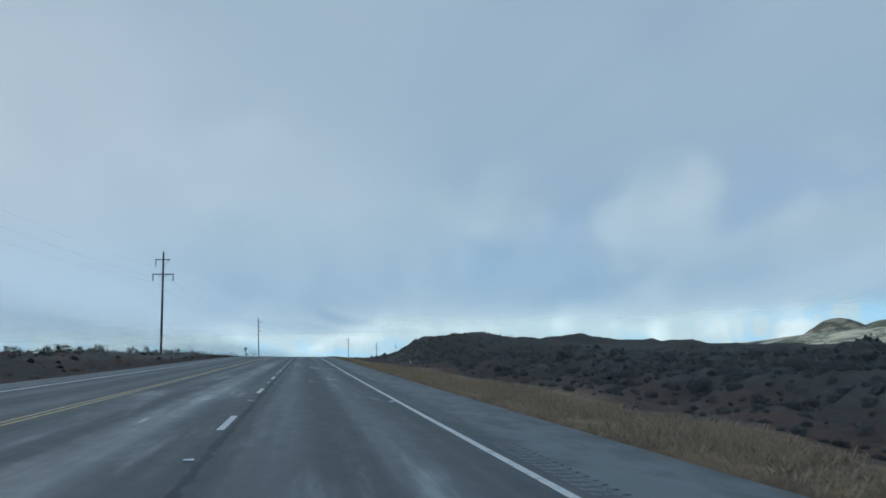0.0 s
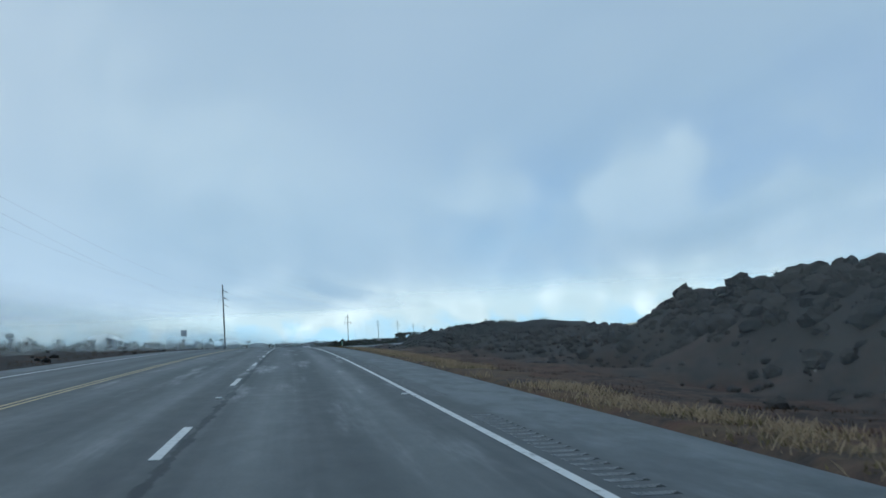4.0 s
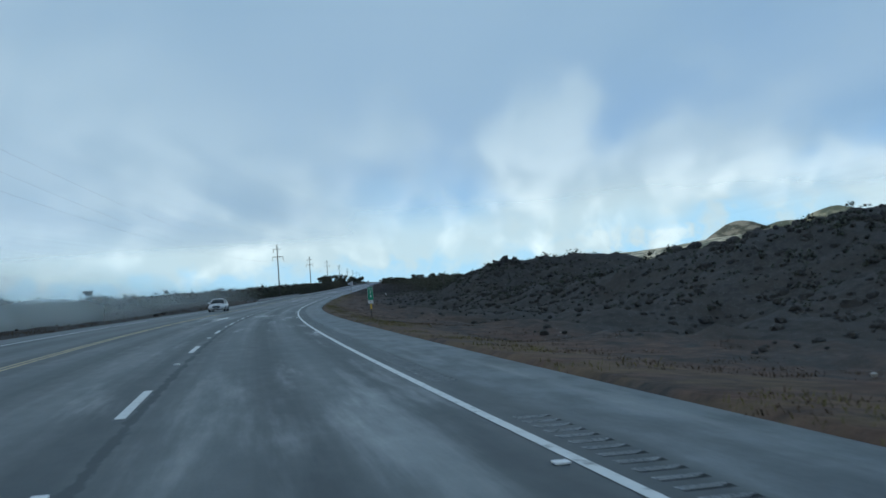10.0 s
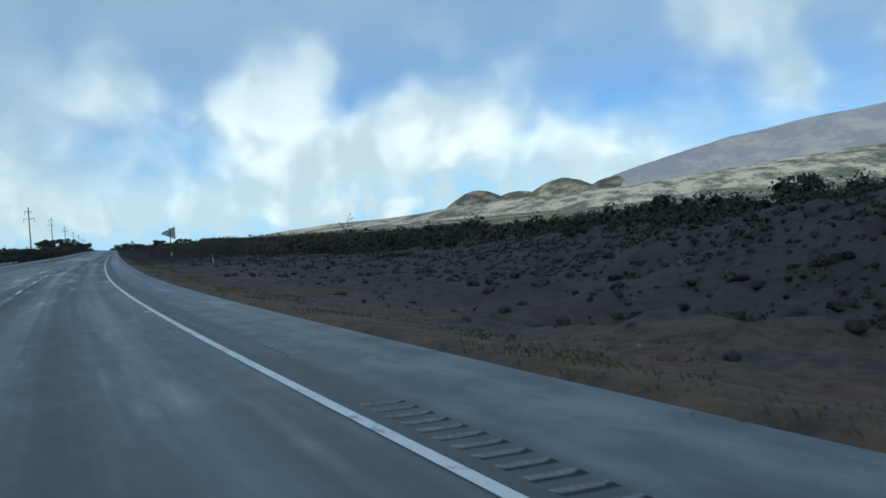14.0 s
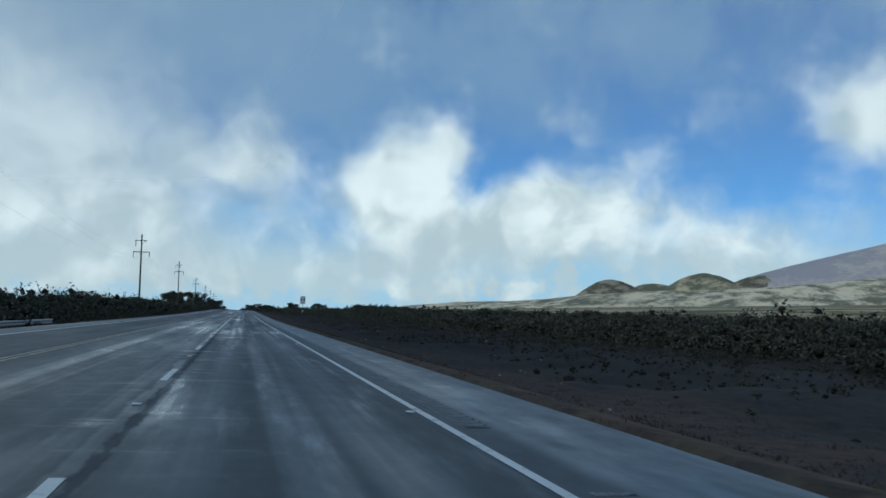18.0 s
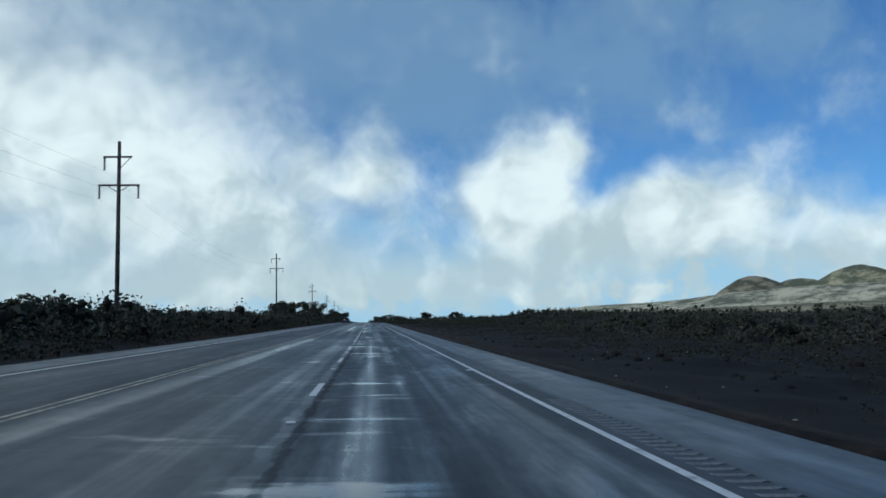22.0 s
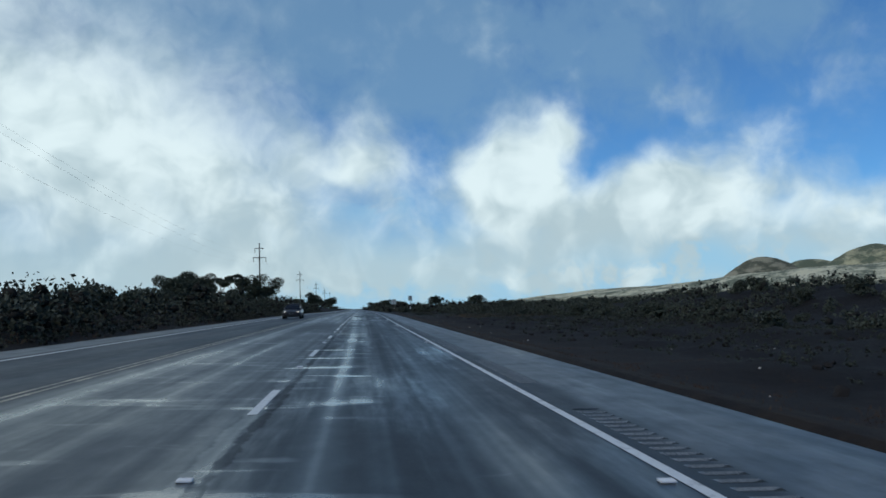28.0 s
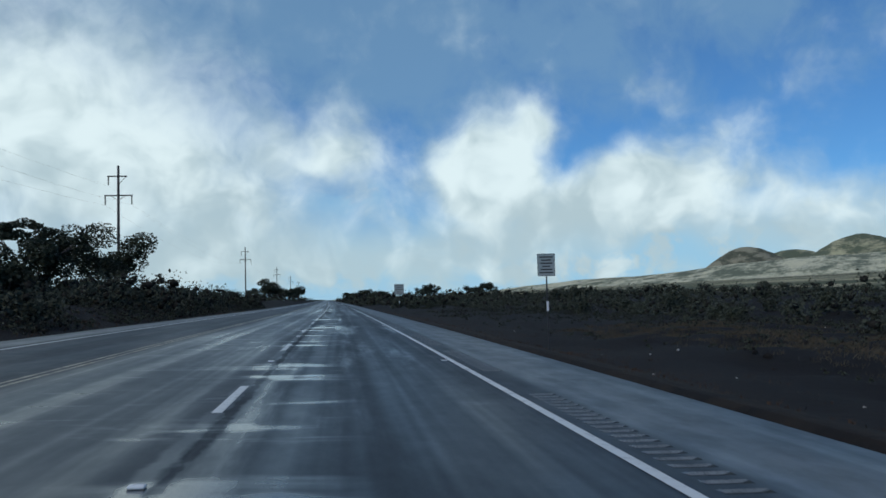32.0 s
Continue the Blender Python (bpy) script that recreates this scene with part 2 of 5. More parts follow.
    base = k.mix(k.math("MULTIPLY", k.math("MULTIPLY", left, k.smooth(s, 770, 870)), 0.35), base, (0.10, 0.125, 0.132))
    k.put(b.inputs["Base Color"], k.mix(k.smooth(grain, 0.35, 0.75, 0, 0.25), base, (0.055, 0.062, 0.066)))
    # wet film: short streaks across the lanes gathered round the lane line, and damp tracks
    film = k.noise(k.scaled(p, (1.2, 0.11, 1)), 1.0, 5, 0.6)
    wide = k.noise(k.scaled(p, (0.16, 0.03, 1)), 1.0, 3, 0.5)
    later = k.smooth(s, 200, 560)
    gather = k.smooth(k.math("ABSOLUTE", k.math("ADD", d, 1.6)), 2.8, 0.2)
    sum_ = k.math("ADD", film, k.math("MULTIPLY", k.math("SUBTRACT", wide, 0.5), 0.55))
    sum_ = k.math("ADD", sum_, k.math("MULTIPLY", gather, k.math("MULTIPLY", later, 0.10)))
    sum_ = k.math("ADD", sum_, k.math("MULTIPLY", later, 0.02))
    ours = k.math("MULTIPLY", k.smooth(d, -5.1, -4.6), k.math("MAXIMUM", k.smooth(d, 2.5, 2.2), k.math("MULTIPLY", should, 0.35)))
    patch = k.math("MULTIPLY", k.math("MULTIPLY", k.smooth(sum_, 0.53, 0.76), 0.8), k.math("MULTIPLY_ADD", ours, 0.8, 0.2))
    wander = k.math("MULTIPLY", k.math("SUBTRACT", k.noise(k.scaled(p, (0.0, 0.30, 1)), 1.0, 6, 0.7), 0.5), 0.6)
    seam = k.smooth(k.math("ABSOLUTE", k.math("ADD", k.math("ADD", d, 1.36), wander)), 0.13, 0.05)
    seam = k.math("MULTIPLY", seam, k.math("MULTIPLY", later, k.smooth(k.noise(k.scaled(p, (0.3, 0.10, 1)), 1.0, 3, 0.6), 0.40, 0.52)))
    rut = k.math("MAXIMUM", k.smooth(k.math("ABSOLUTE", k.math("ADD", k.math("ADD", d, 0.42), k.math("MULTIPLY", wander, 0.4))), 0.30, 0.05), k.math("MULTIPLY", k.smooth(k.math("ABSOLUTE", k.math("SUBTRACT", d, 1.25)), 0.35, 0.05), 0.5))
    rut = k.math("MAXIMUM", rut, k.smooth(k.math("ABSOLUTE", k.math("ADD", k.math("ADD", d, 4.2), wander)), 0.9, 0.1, 0.0, 0.2))
    rut = k.math("MULTIPLY", k.math("MULTIPLY", rut, later), k.smooth(wide, 0.30, 0.62, 0.15, 0.85))
    patch = k.math("MULTIPLY", patch, k.math("SUBTRACT", 1.0, k.math("MULTIPLY", k.math("MULTIPLY", other, soak_past_haze), 0.7)))
    patch = k.math("MAXIMUM", patch, k.math("MAXIMUM", k.math("MULTIPLY", seam, 0.6), k.math("MULTIPLY", rut, 0.8)))
    across = k.noise(k.scaled(p, (0.42, 1.1, 1)), 1.0, 4, 0.6, 0.6)
    across = k.math("ADD", across, k.math("MULTIPLY", gather, k.math("MULTIPLY_ADD", later, 0.06, 0.03)))
    wet = k.math("MAXIMUM", patch, k.math("MULTIPLY", k.smooth(across, 0.64, 0.80), k.math("MULTIPLY_ADD", later, 0.5, 0.15)))
    track = k.math("MULTIPLY", k.smooth(k.noise(k.scaled(p, (1.5, 0.012, 1)), 1.0, 3, 0.6), 0.42, 0.66), k.math("MULTIPLY_ADD", ours, 0.7, 0.3))
    sheen = k.math("MULTIPLY", k.smooth(d, -1.4, -2.2), k.smooth(d, -5.2, -4.4))
    sheen = k.math("MULTIPLY", k.math("MAXIMUM", sheen, k.math("MULTIPLY", should, k.smooth(k.noise(k.scaled(p, (1.2, 0.45, 1)), 1.0, 5, 0.65), 0.3, 0.7, 0.2, 1.0))), k.smooth(wide, 0.25, 0.6))
    rough = k.math("SUBTRACT", k.smooth(blotch, 0.3, 0.75, 0.54, 0.68), k.math("MULTIPLY", wet, 0.30))
    rough = k.math("SUBTRACT", rough, k.math("MULTIPLY", track, k.math("MULTIPLY_ADD", later, 0.11, 0.08)))
    rough = k.math("ADD", k.math("SUBTRACT", rough, k.math("MULTIPLY", k.math("SUBTRACT", ragged, 0.5), 0.25)), k.math("MULTIPLY", tar, 0.2))
    rough = k.math("SUBTRACT", rough, k.math("MULTIPLY", sheen, k.math("MULTIPLY", later, 0.12)))
    # standing water in the cross joints on both sides of the seam
    joint = k.noise(k.scaled(p, (0.26, 0.80, 1)), 1.0, 4, 0.55, 0.35)
    joint = k.math("ADD", joint, k.math("MULTIPLY", k.math("SUBTRACT", wide, 0.5), 0.25))
    pool = k.math("MULTIPLY", k.smooth(joint, 0.545, 0.69), k.math("MAXIMUM", k.smooth(k.math("ABSOLUTE", k.math("ADD", d, 0.75)), 1.25, 0.55), k.math("MULTIPLY", k.smooth(k.math("ABSOLUTE", k.math("ADD", d, 3.0)), 1.7, 0.7), 0.3)))
    pool = k.math("MULTIPLY", pool, k.smooth(s, 430, 560))
    trail = k.math("MULTIPLY", k.smooth(k.math("ABSOLUTE", k.math("ADD", k.math("ADD", d, 2.7), k.math("MULTIPLY", wander, 1.4))), 0.75, 0.1), k.smooth(s, 95, 45))
    rough = k.math("SUBTRACT", rough, k.math("MULTIPLY", trail, 0.2))
    rough = k.math("MAXIMUM", k.math("SUBTRACT", rough, k.math("MULTIPLY", pool, 0.42)), 0.09)
    k.put(b.inputs["Roughness"], rough)
    wet = k.math("MAXIMUM", wet, k.math("MULTIPLY", pool, 1.2))
    k.put(b.inputs["Specular IOR Level"], k.math("ADD", k.math("MULTIPLY_ADD", later, 0.17, 0.26), k.math("MULTIPLY", wet, 0.22)))
    bump(k, b, grain, 0.16, 0.004)
    return m


def paint_material(name, colour, worn, faded=None):
    """Road paint, chipped; past the bend it may be more faded."""
    m, k, b = material(name)
    uv = k.add("ShaderNodeTexCoord").outputs["Object"]
    n = k.noise(uv, 5, 6, 0.7)
    if faded:
        colour = k.mix(k.smooth(k.vmath("DOT_PRODUCT", uv, (0, 1, 0)), 360, 520), colour, k.mix(k.smooth(k.noise(uv, 1.3, 4, 0.6), 0.4, 0.6), faded, worn))
    k.put(b.inputs["Base Color"], k.mix(k.smooth(n, 0.52, 0.72), colour, worn))
    k.put(b.inputs["Roughness"], k.smooth(n, 0.3, 0.7, 0.35, 0.6))
    bump(k, b, n, 0.2, 0.003)
    return m


def lava_ground_material():
    m, k, b = material("lava_ground")
    uv = k.add("ShaderNodeUVMap")
    uv.uv_map = "road"
    p = uv.outputs[0]
    sep = k.add("ShaderNodeSeparateXYZ")
    k.put(sep.inputs[0], p)
    d, s = sep.outputs[0], sep.outputs[1]
    geo = k.add("ShaderNodeTexCoord").outputs["Object"]
    fine = k.noise(geo, 2.2, 8, 0.7)
    mid = k.noise(geo, 0.35, 5, 0.6)
    big = k.noise(geo, 0.06, 4, 0.55)
    # Darkest lava tones are raised in the colour to imitate haze.
    lava = k.mix(k.smooth(fine, 0.3, 0.75), (0.032, 0.031, 0.030), (0.076, 0.070, 0.066))
    lava = k.mix(k.smooth(mid, 0.40, 0.66), lava, k.mix(fine, (0.030, 0.027, 0.024), (0.075, 0.064, 0.056)))
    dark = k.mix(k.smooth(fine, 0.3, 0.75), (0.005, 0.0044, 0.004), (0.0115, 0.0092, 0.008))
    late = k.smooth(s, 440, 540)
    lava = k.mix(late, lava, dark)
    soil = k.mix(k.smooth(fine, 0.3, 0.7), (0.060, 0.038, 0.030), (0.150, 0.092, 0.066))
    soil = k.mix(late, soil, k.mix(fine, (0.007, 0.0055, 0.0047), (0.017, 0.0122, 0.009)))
    right = k.math("MULTIPLY", k.smooth(d, 16, 7.5), k.smooth(d, 0.0, 2.0))
    soilf = k.math("MULTIPLY", right, k.smooth(k.math("ADD", mid, k.math("MULTIPLY", fine, 0.3)), 0.42, 0.75))
    verge = k.math("MULTIPLY", k.math("MULTIPLY", k.smooth(d, 8.6, 6.0), k.smooth(d, 0.0, 2.0)), k.smooth(k.noise(geo, 0.9, 5, 0.65), 0.40, 0.62))
    col = k.mix(soilf, lava, soil)
    red = k.math("MULTIPLY", k.math("MULTIPLY", k.smooth(k.math("ADD", mid, k.smooth(s, 130, 90, 0.0, 0.10)), 0.56, 0.68), k.smooth(s, 320, 260)), k.smooth(d, 16, 11.5))
    col = k.mix(k.math("MULTIPLY", red, k.smooth(s, 30, 80, 0.25, 0.6)), col, (0.095, 0.045, 0.036))
    col = k.mix(k.math("MULTIPLY", verge, k.smooth(s, 640, 420, 0.08, 0.6)), col, k.mix(fine, (0.085, 0.062, 0.036), (0.20, 0.135, 0.075)))
    thatch = k.math("MULTIPLY", k.math("MULTIPLY", k.smooth(d, 10.5, 8.0), k.smooth(d, 4.4, 5.2)), k.smooth(k.math("ADD", s, k.math("MULTIPLY", mid, 40.0)), 120, 80))
    thatch = k.math("MULTIPLY", thatch, k.smooth(k.math("ADD", mid, k.math("MULTIPLY", fine, 0.25)), 0.50, 0.70, 0.25, 1.0))
    col = k.mix(thatch, col, k.mix(fine, (0.14, 0.095, 0.055), (0.36, 0.26, 0.16)))
    # dry grassland far off to the right, on the slopes
    far = k.smooth(k.math("ADD", d, k.math("MULTIPLY", s, 0.12)), 190, 320)
    gr = k.noise(geo, 0.012, 6, 0.65)
    grass = k.mix(k.smooth(gr, 0.44, 0.60), (0.085, 0.095, 0.05), (0.40, 0.36, 0.22))
    col = k.mix(far, col, grass)
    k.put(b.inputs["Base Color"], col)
    b.inputs["Roughness"].default_value = 0.92
    b.inputs["Specular IOR Level"].default_value = 0.2
    bump(k, b, k.math("ADD", k.math("MULTIPLY", fine, 0.6), k.math("MULTIPLY", mid, 0.4)), 0.6, 0.13)
    return m


def slope_material(name, pale, green, scale, lo=0.45, hi=0.60):
    m, k, b = material(name)
    pos = k.add("ShaderNodeTexCoord").outputs["Object"]
    comb = k.add("ShaderNodeCombineXYZ")
    k.put(comb.inputs[0], k.vmath("DOT_PRODUCT", pos, (0.80, -0.60, 0.0)))
    k.put(comb.inputs[1], k.vmath("DOT_PRODUCT", pos, (0.05, 0.07, 0.0)))
    k.put(comb.inputs[2], k.vmath("DOT_PRODUCT", pos, (0.0, 0.0, 2.2)))
    geo = comb.outputs[0]
    a, c = k.noise(geo, scale, 6, 0.6), k.noise(geo, scale * 7, 6, 0.65)
    f = k.smooth(k.math("ADD", k.math("MULTIPLY", a, 0.7), k.math("MULTIPLY", c, 0.3)), lo, hi)
    k.put(b.inputs["Base Color"], k.mix(f, green, pale))
    b.inputs["Roughness"].default_value = 0.95
    b.inputs["Specular IOR Level"].default_value = 0.1
    bump(k, b, c, 0.6, 8.0)
    return m


def leaf_material(name, a, b_, rough=0.55):
    m, k, b = material(name)
    geo = k.add("ShaderNodeNewGeometry").outputs["Random Per Island"]
    rnd = k.add("ShaderNodeObjectInfo").outputs["Random"]
    f = k.math("ADD", k.math("MULTIPLY", geo, 0.7), k.math("MULTIPLY", rnd, 0.3))
    k.put(b.inputs["Base Color"], k.mix(f, a, b_))
    b.inputs["Roughness"].default_value = rough
    b.inputs["Specular IOR Level"].default_value = 0.08
    b.inputs["Subsurface Weight"].default_value = 0.0
    return m


ASPHALT = asphalt_material()
# Groove colours carry painted shade (dark) and a painted glint (pale).
GROOVE_SHADE = plain("shaded_groove_wall", (0.018, 0.022, 0.024), (0.044, 0.050, 0.053), 6, 0.7, relief=0.2, spec=0.15)
GROOVE_GLINT = plain("groove_glint", (0.11, 0.125, 0.132), (0.18, 0.20, 0.21), 6, 0.22, relief=0.1)
WHITE_PAINT = paint_material("white_road_paint", (0.62, 0.64, 0.63), (0.22, 0.23, 0.23))
YELLOW_PAINT = paint_material("yellow_road_paint", (0.47, 0.34, 0.14), (0.16, 0.145, 0.11), (0.40, 0.35, 0.24))
LAVA_GROUND = lava_ground_material()
LAVA_ROCK = plain("lava_rock", (0.026, 0.025, 0.024), (0.068, 0.063, 0.059), 0.9, 0.85, relief=1.0, dist=0.06, spec=0.25, vary=True)
DARK_ROCK = plain("dark_cinder_rock", (0.008, 0.008, 0.008), (0.030, 0.027, 0.025), 0.9, 0.9, relief=1.0, dist=0.05, spec=0.15, vary=True)
PALE_ROCK = plain("pale_stone", (0.22, 0.21, 0.19), (0.42, 0.40, 0.37), 4, 0.85, vary=True)
SHRUB = leaf_material("shrub_leaves", (0.034, 0.040, 0.031), (0.082, 0.092, 0.064))
# Dark core colour stands in for the shade deep inside the bushes.
INNER_SHADE = plain("bush_inner_shade", (0.020, 0.020, 0.018), (0.038, 0.036, 0.031), 5, 0.95, relief=0.4, dist=0.05, spec=0.0)
TREE_LEAF = leaf_material("tree_leaves", (0.026, 0.032, 0.024), (0.070, 0.082, 0.054))
BARK = plain("grey_bark", (0.05, 0.045, 0.04), (0.13, 0.12, 0.11), 6, 0.9, relief=0.8)
DEAD_WOOD = plain("dead_wood", (0.14, 0.13, 0.12), (0.30, 0.29, 0.27), 6, 0.85, relief=0.6)
DRY_GRASS = leaf_material("dry_grass", (0.19, 0.135, 0.080), (0.48, 0.37, 0.25), 0.8)
GREEN_GRASS = leaf_material("greenish_grass", (0.08, 0.07, 0.03), (0.20, 0.165, 0.07), 0.8)
RED_GRASS = leaf_material("rust_weeds", (0.035, 0.024, 0.017), (0.12, 0.075, 0.048), 0.85)
TAN_GRASS = leaf_material("dull_tan_grass", (0.05, 0.042, 0.030), (0.13, 0.108, 0.076), 0.85)
POLE_WOOD = plain("weathered_pole_wood", (0.045, 0.042, 0.04), (0.10, 0.095, 0.09), 3, 0.85, relief=0.5)
PORCELAIN = plain("dark_insulator", (0.03, 0.03, 0.032), (0.06, 0.06, 0.062), 20, 0.3, relief=0.0)
WIRE = plain("weathered_wire", (0.05, 0.05, 0.05), (0.10, 0.10, 0.10), 4, 0.5, relief=0.0)
STEEL = plain("galvanised_steel", (0.28, 0.29, 0.30), (0.42, 0.43, 0.44), 3, 0.45, 0.7, relief=0.1)
POST_STEEL = plain("dull_sign_post", (0.035, 0.036, 0.036), (0.075, 0.076, 0.076), 5, 0.6, 0.3, relief=0.1)
SIGN_BACK = plain("bare_sign_metal", (0.36, 0.38, 0.40), (0.48, 0.50, 0.52), 2, 0.5, 0.3, relief=0.05)
SIGN_WHITE = plain("white_sign_sheeting", (0.66, 0.68, 0.68), (0.76, 0.78, 0.78), 3, 0.45, relief=0.0)
SIGN_GREY = plain("dull_grey_sign_sheeting", (0.30, 0.35, 0.33), (0.38, 0.42, 0.40), 3, 0.5, relief=0.0)
SIGN_GREEN = plain("green_sign_sheeting", (0.0, 0.20, 0.10), (0.01, 0.26, 0.14), 3, 0.45, relief=0.0)
SIGN_DARK = plain("dark_sign_sheeting", (0.010, 0.035, 0.030), (0.02, 0.05, 0.045), 3, 0.45, relief=0.0)
SIGN_BLACK = plain("black_sign_paint", (0.012, 0.012, 0.012), (0.02, 0.02, 0.02), 3, 0.5, relief=0.0)
SIGN_YELLOW = plain("yellow_reflective_tape", (0.75, 0.42, 0.02), (0.82, 0.50, 0.05), 3, 0.45, relief=0.0)
CONE_SLOPE = slope_material("cinder_cone_slope", (0.31, 0.29, 0.205), (0.105, 0.11, 0.078), 0.018)
HILL_SLOPE = slope_material("hill_slope", (0.46, 0.43, 0.27), (0.13, 0.15, 0.10), 0.012, 0.46, 0.62)
# Both slope colours are lightened to make up for sunlight and haze.
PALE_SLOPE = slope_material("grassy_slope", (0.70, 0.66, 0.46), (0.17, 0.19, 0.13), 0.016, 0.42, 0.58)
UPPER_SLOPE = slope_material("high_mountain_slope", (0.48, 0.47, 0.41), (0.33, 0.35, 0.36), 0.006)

# ---- road line and ground form ----
STEP = 60.0
NODE_S = np.arange(-60.0, -60.0 + STEP * len(HEADING), STEP)
TABLE_S = np.arange(-60.0, 5200.0, 2.0)
H_RAD = np.radians(np.interp(TABLE_S, NODE_S, HEADING))
G_RAD = np.interp(TABLE_S, NODE_S, GRADE) / 57.2958
TX, TY, TZ = np.cumsum(-np.sin(H_RAD)) * 2, np.cumsum(np.cos(H_RAD)) * 2, np.cumsum(G_RAD) * 2
I0 = 30
TX, TY, TZ = TX - TX[I0], TY - TY[I0], TZ - TZ[I0]
CROSSFALL = -0.0233
EDGE_LINE, LANE_LINE, CENTRE, LEFT_LINE = 2.349, -1.347, -5.077, -8.687
RIGHT_EDGE, LEFT_EDGE = 4.53, -10.5


def road_xyz(s, d, h=0.0):
    """World place of a point d metres right of the driving line, h above the road, s metres along."""
    s, d = np.asarray(s, float), np.asarray(d, float)
    x, y, z, a = (np.interp(s, TABLE_S, v) for v in (TX, TY, TZ, H_RAD))
    near = np.clip(d, -160, 160)
    far = d - near
    return np.stack([x + near * np.cos(a) + far, y + near * np.sin(a), z + h + CROSSFALL * np.clip(d, LEFT_EDGE, RIGHT_EDGE)], -1)


def heading(s):
    return math.degrees(float(np.interp(s, TABLE_S, H_RAD)))


def grade(s):
    return math.degrees(float(np.interp(s, TABLE_S, G_RAD)))


def at(s, d, h=0.0, turn=0.0):
    """A pose on the road's frame; turn is added to its heading."""
    x, y, z = (float(v) for v in road_xyz(s, d, h))
    return pose(x, y, z, 0, 0, heading(s) + turn)


RIDGE_S = (-60, 0, 60, 85, 100, 112, 128, 136, 165, 205, 236, 270, 288, 299, 308, 316, 325, 335, 354, 365, 370, 378, 400, 430, 480, 700, 800, 845, 890, 930, 1100)
RIDGE_H = (1.4, 1.2, 1.0, 1.1, 1.5, 2.6, 3.4, 1.1, 0.8, 0.2, -0.1, 0.15, 1.6, 4.9, 4.4, 2.5, 1.4, 1.0, 1.0, 4.7, 3.9, 2.3, 1.4, 0.9, 0.6, 0.7, 1.2, 2.6, 1.6, 0.7, 0.8)
RIDGE_IN = (11, 11, 11, 11, 11, 11, 11.5, 12, 12, 13, 15, 18, 20, 20, 19, 18, 17, 16, 16, 15, 15, 16, 20, 28, 34, 34, 34, 34, 34, 34, 34)
RIDGE_OUT = (19, 19, 18, 18, 18, 18, 19, 20, 20, 22, 28, 33, 37, 37, 35, 31, 28, 27, 27, 27, 27, 28, 34, 48, 55, 55, 55, 55, 55, 55, 55)


def smoothstep(x, a, b):
    t = np.clip((x - a) / (b - a), 0, 1)
    return t * t * (3 - 2 * t)


def ground_rel(s, d):
    """Height of the ground over the road's edge, without the fine lava relief."""
    s, d = np.asarray(s, float), np.asarray(d, float)
    top = np.interp(s, RIDGE_S, RIDGE_H)
    a, b = np.interp(s, RIDGE_S, RIDGE_IN), np.interp(s, RIDGE_S, RIDGE_OUT)
    dip = np.interp(s, (0, 300, 420, 480, 900), (-0.15, -0.3, -0.6, -0.7, -0.7))
    right = dip * smoothstep(d, RIGHT_EDGE, RIGHT_EDGE + 4) + (top - dip) * smoothstep(d, a, b)
    right = right - (top - np.minimum(top, 1.2)) * smoothstep(d, b + 10, b + 60)
    right = right + 0.030 * np.clip(d - 160, 0, 5000)
    left = np.interp(s, (-60, 0, 90, 160, 300, 420, 480, 560, 700, 900), (1.2, 1.2, 0.9, 0.5, 0.5, 0.6, -0.2, 0.7, 0.9, 1.4))
    left = -0.1 * smoothstep(-d, 10.4, 11.2) + (left + 0.1) * smoothstep(-d, 11.5, 17)
    left = left - 0.65 * smoothstep(s, 432, 444) * (1 - smoothstep(s, 528, 542)) * smoothstep(-d, 10.7, 12.2) * (1 - smoothstep(-d, 15, 19))
    left = left + 0.5 * smoothstep(-d, 20, 60) - 0.01 * np.clip(-d - 200, 0, 5000)
    inside = (d < RIGHT_EDGE + 0.01) & (d > LEFT_EDGE - 0.01)
    return np.where(inside, -0.35, np.where(d > 0, right, left))


def relief(S, D, P):
    """Fine lava relief at many points: blocks and humps, none beside the pavement."""
    sf, df, xf, yf = S.ravel(), D.ravel(), P[..., 0].ravel(), P[..., 1].ravel()
    off = np.where(df > 0, df - RIGHT_EDGE, LEFT_EDGE - df)
    w = np.clip(off / 9.0, 0, 1) ** 1.5
    w = w * np.where(df < 0, 0.5, np.interp(sf, (-60, 120, 140, 240, 370, 420), (1.0, 1.0, 0.7, 1.0, 1.0, 0.45)))
    out = np.zeros(len(sf))
    for n in np.nonzero((off > 0.3) & (np.abs(df) < 300) & (sf < 1600))[0]:
        x, y = float(xf[n]), float(yf[n])
        out[n] = 1.1 * (noise.turbulence((x * 0.13, y * 0.13, 0.3), 4, False) - 0.62) + 0.32 * noise.fractal((x * 0.45, y * 0.45, 1.7), 0.7, 2.2, 4)
    return (out * w).reshape(S.shape)


def ground_points(S, D):
    """World points on the ground."""
    S, D = np.asarray(S, float), np.asarray(D, float)
    P = road_xyz(S, D)
    P[..., 2] += ground_rel(S, D) + relief(S, D, P)
    return P


def ground_z(s, d):
    return float(ground_points([s], [d])[0, 2])


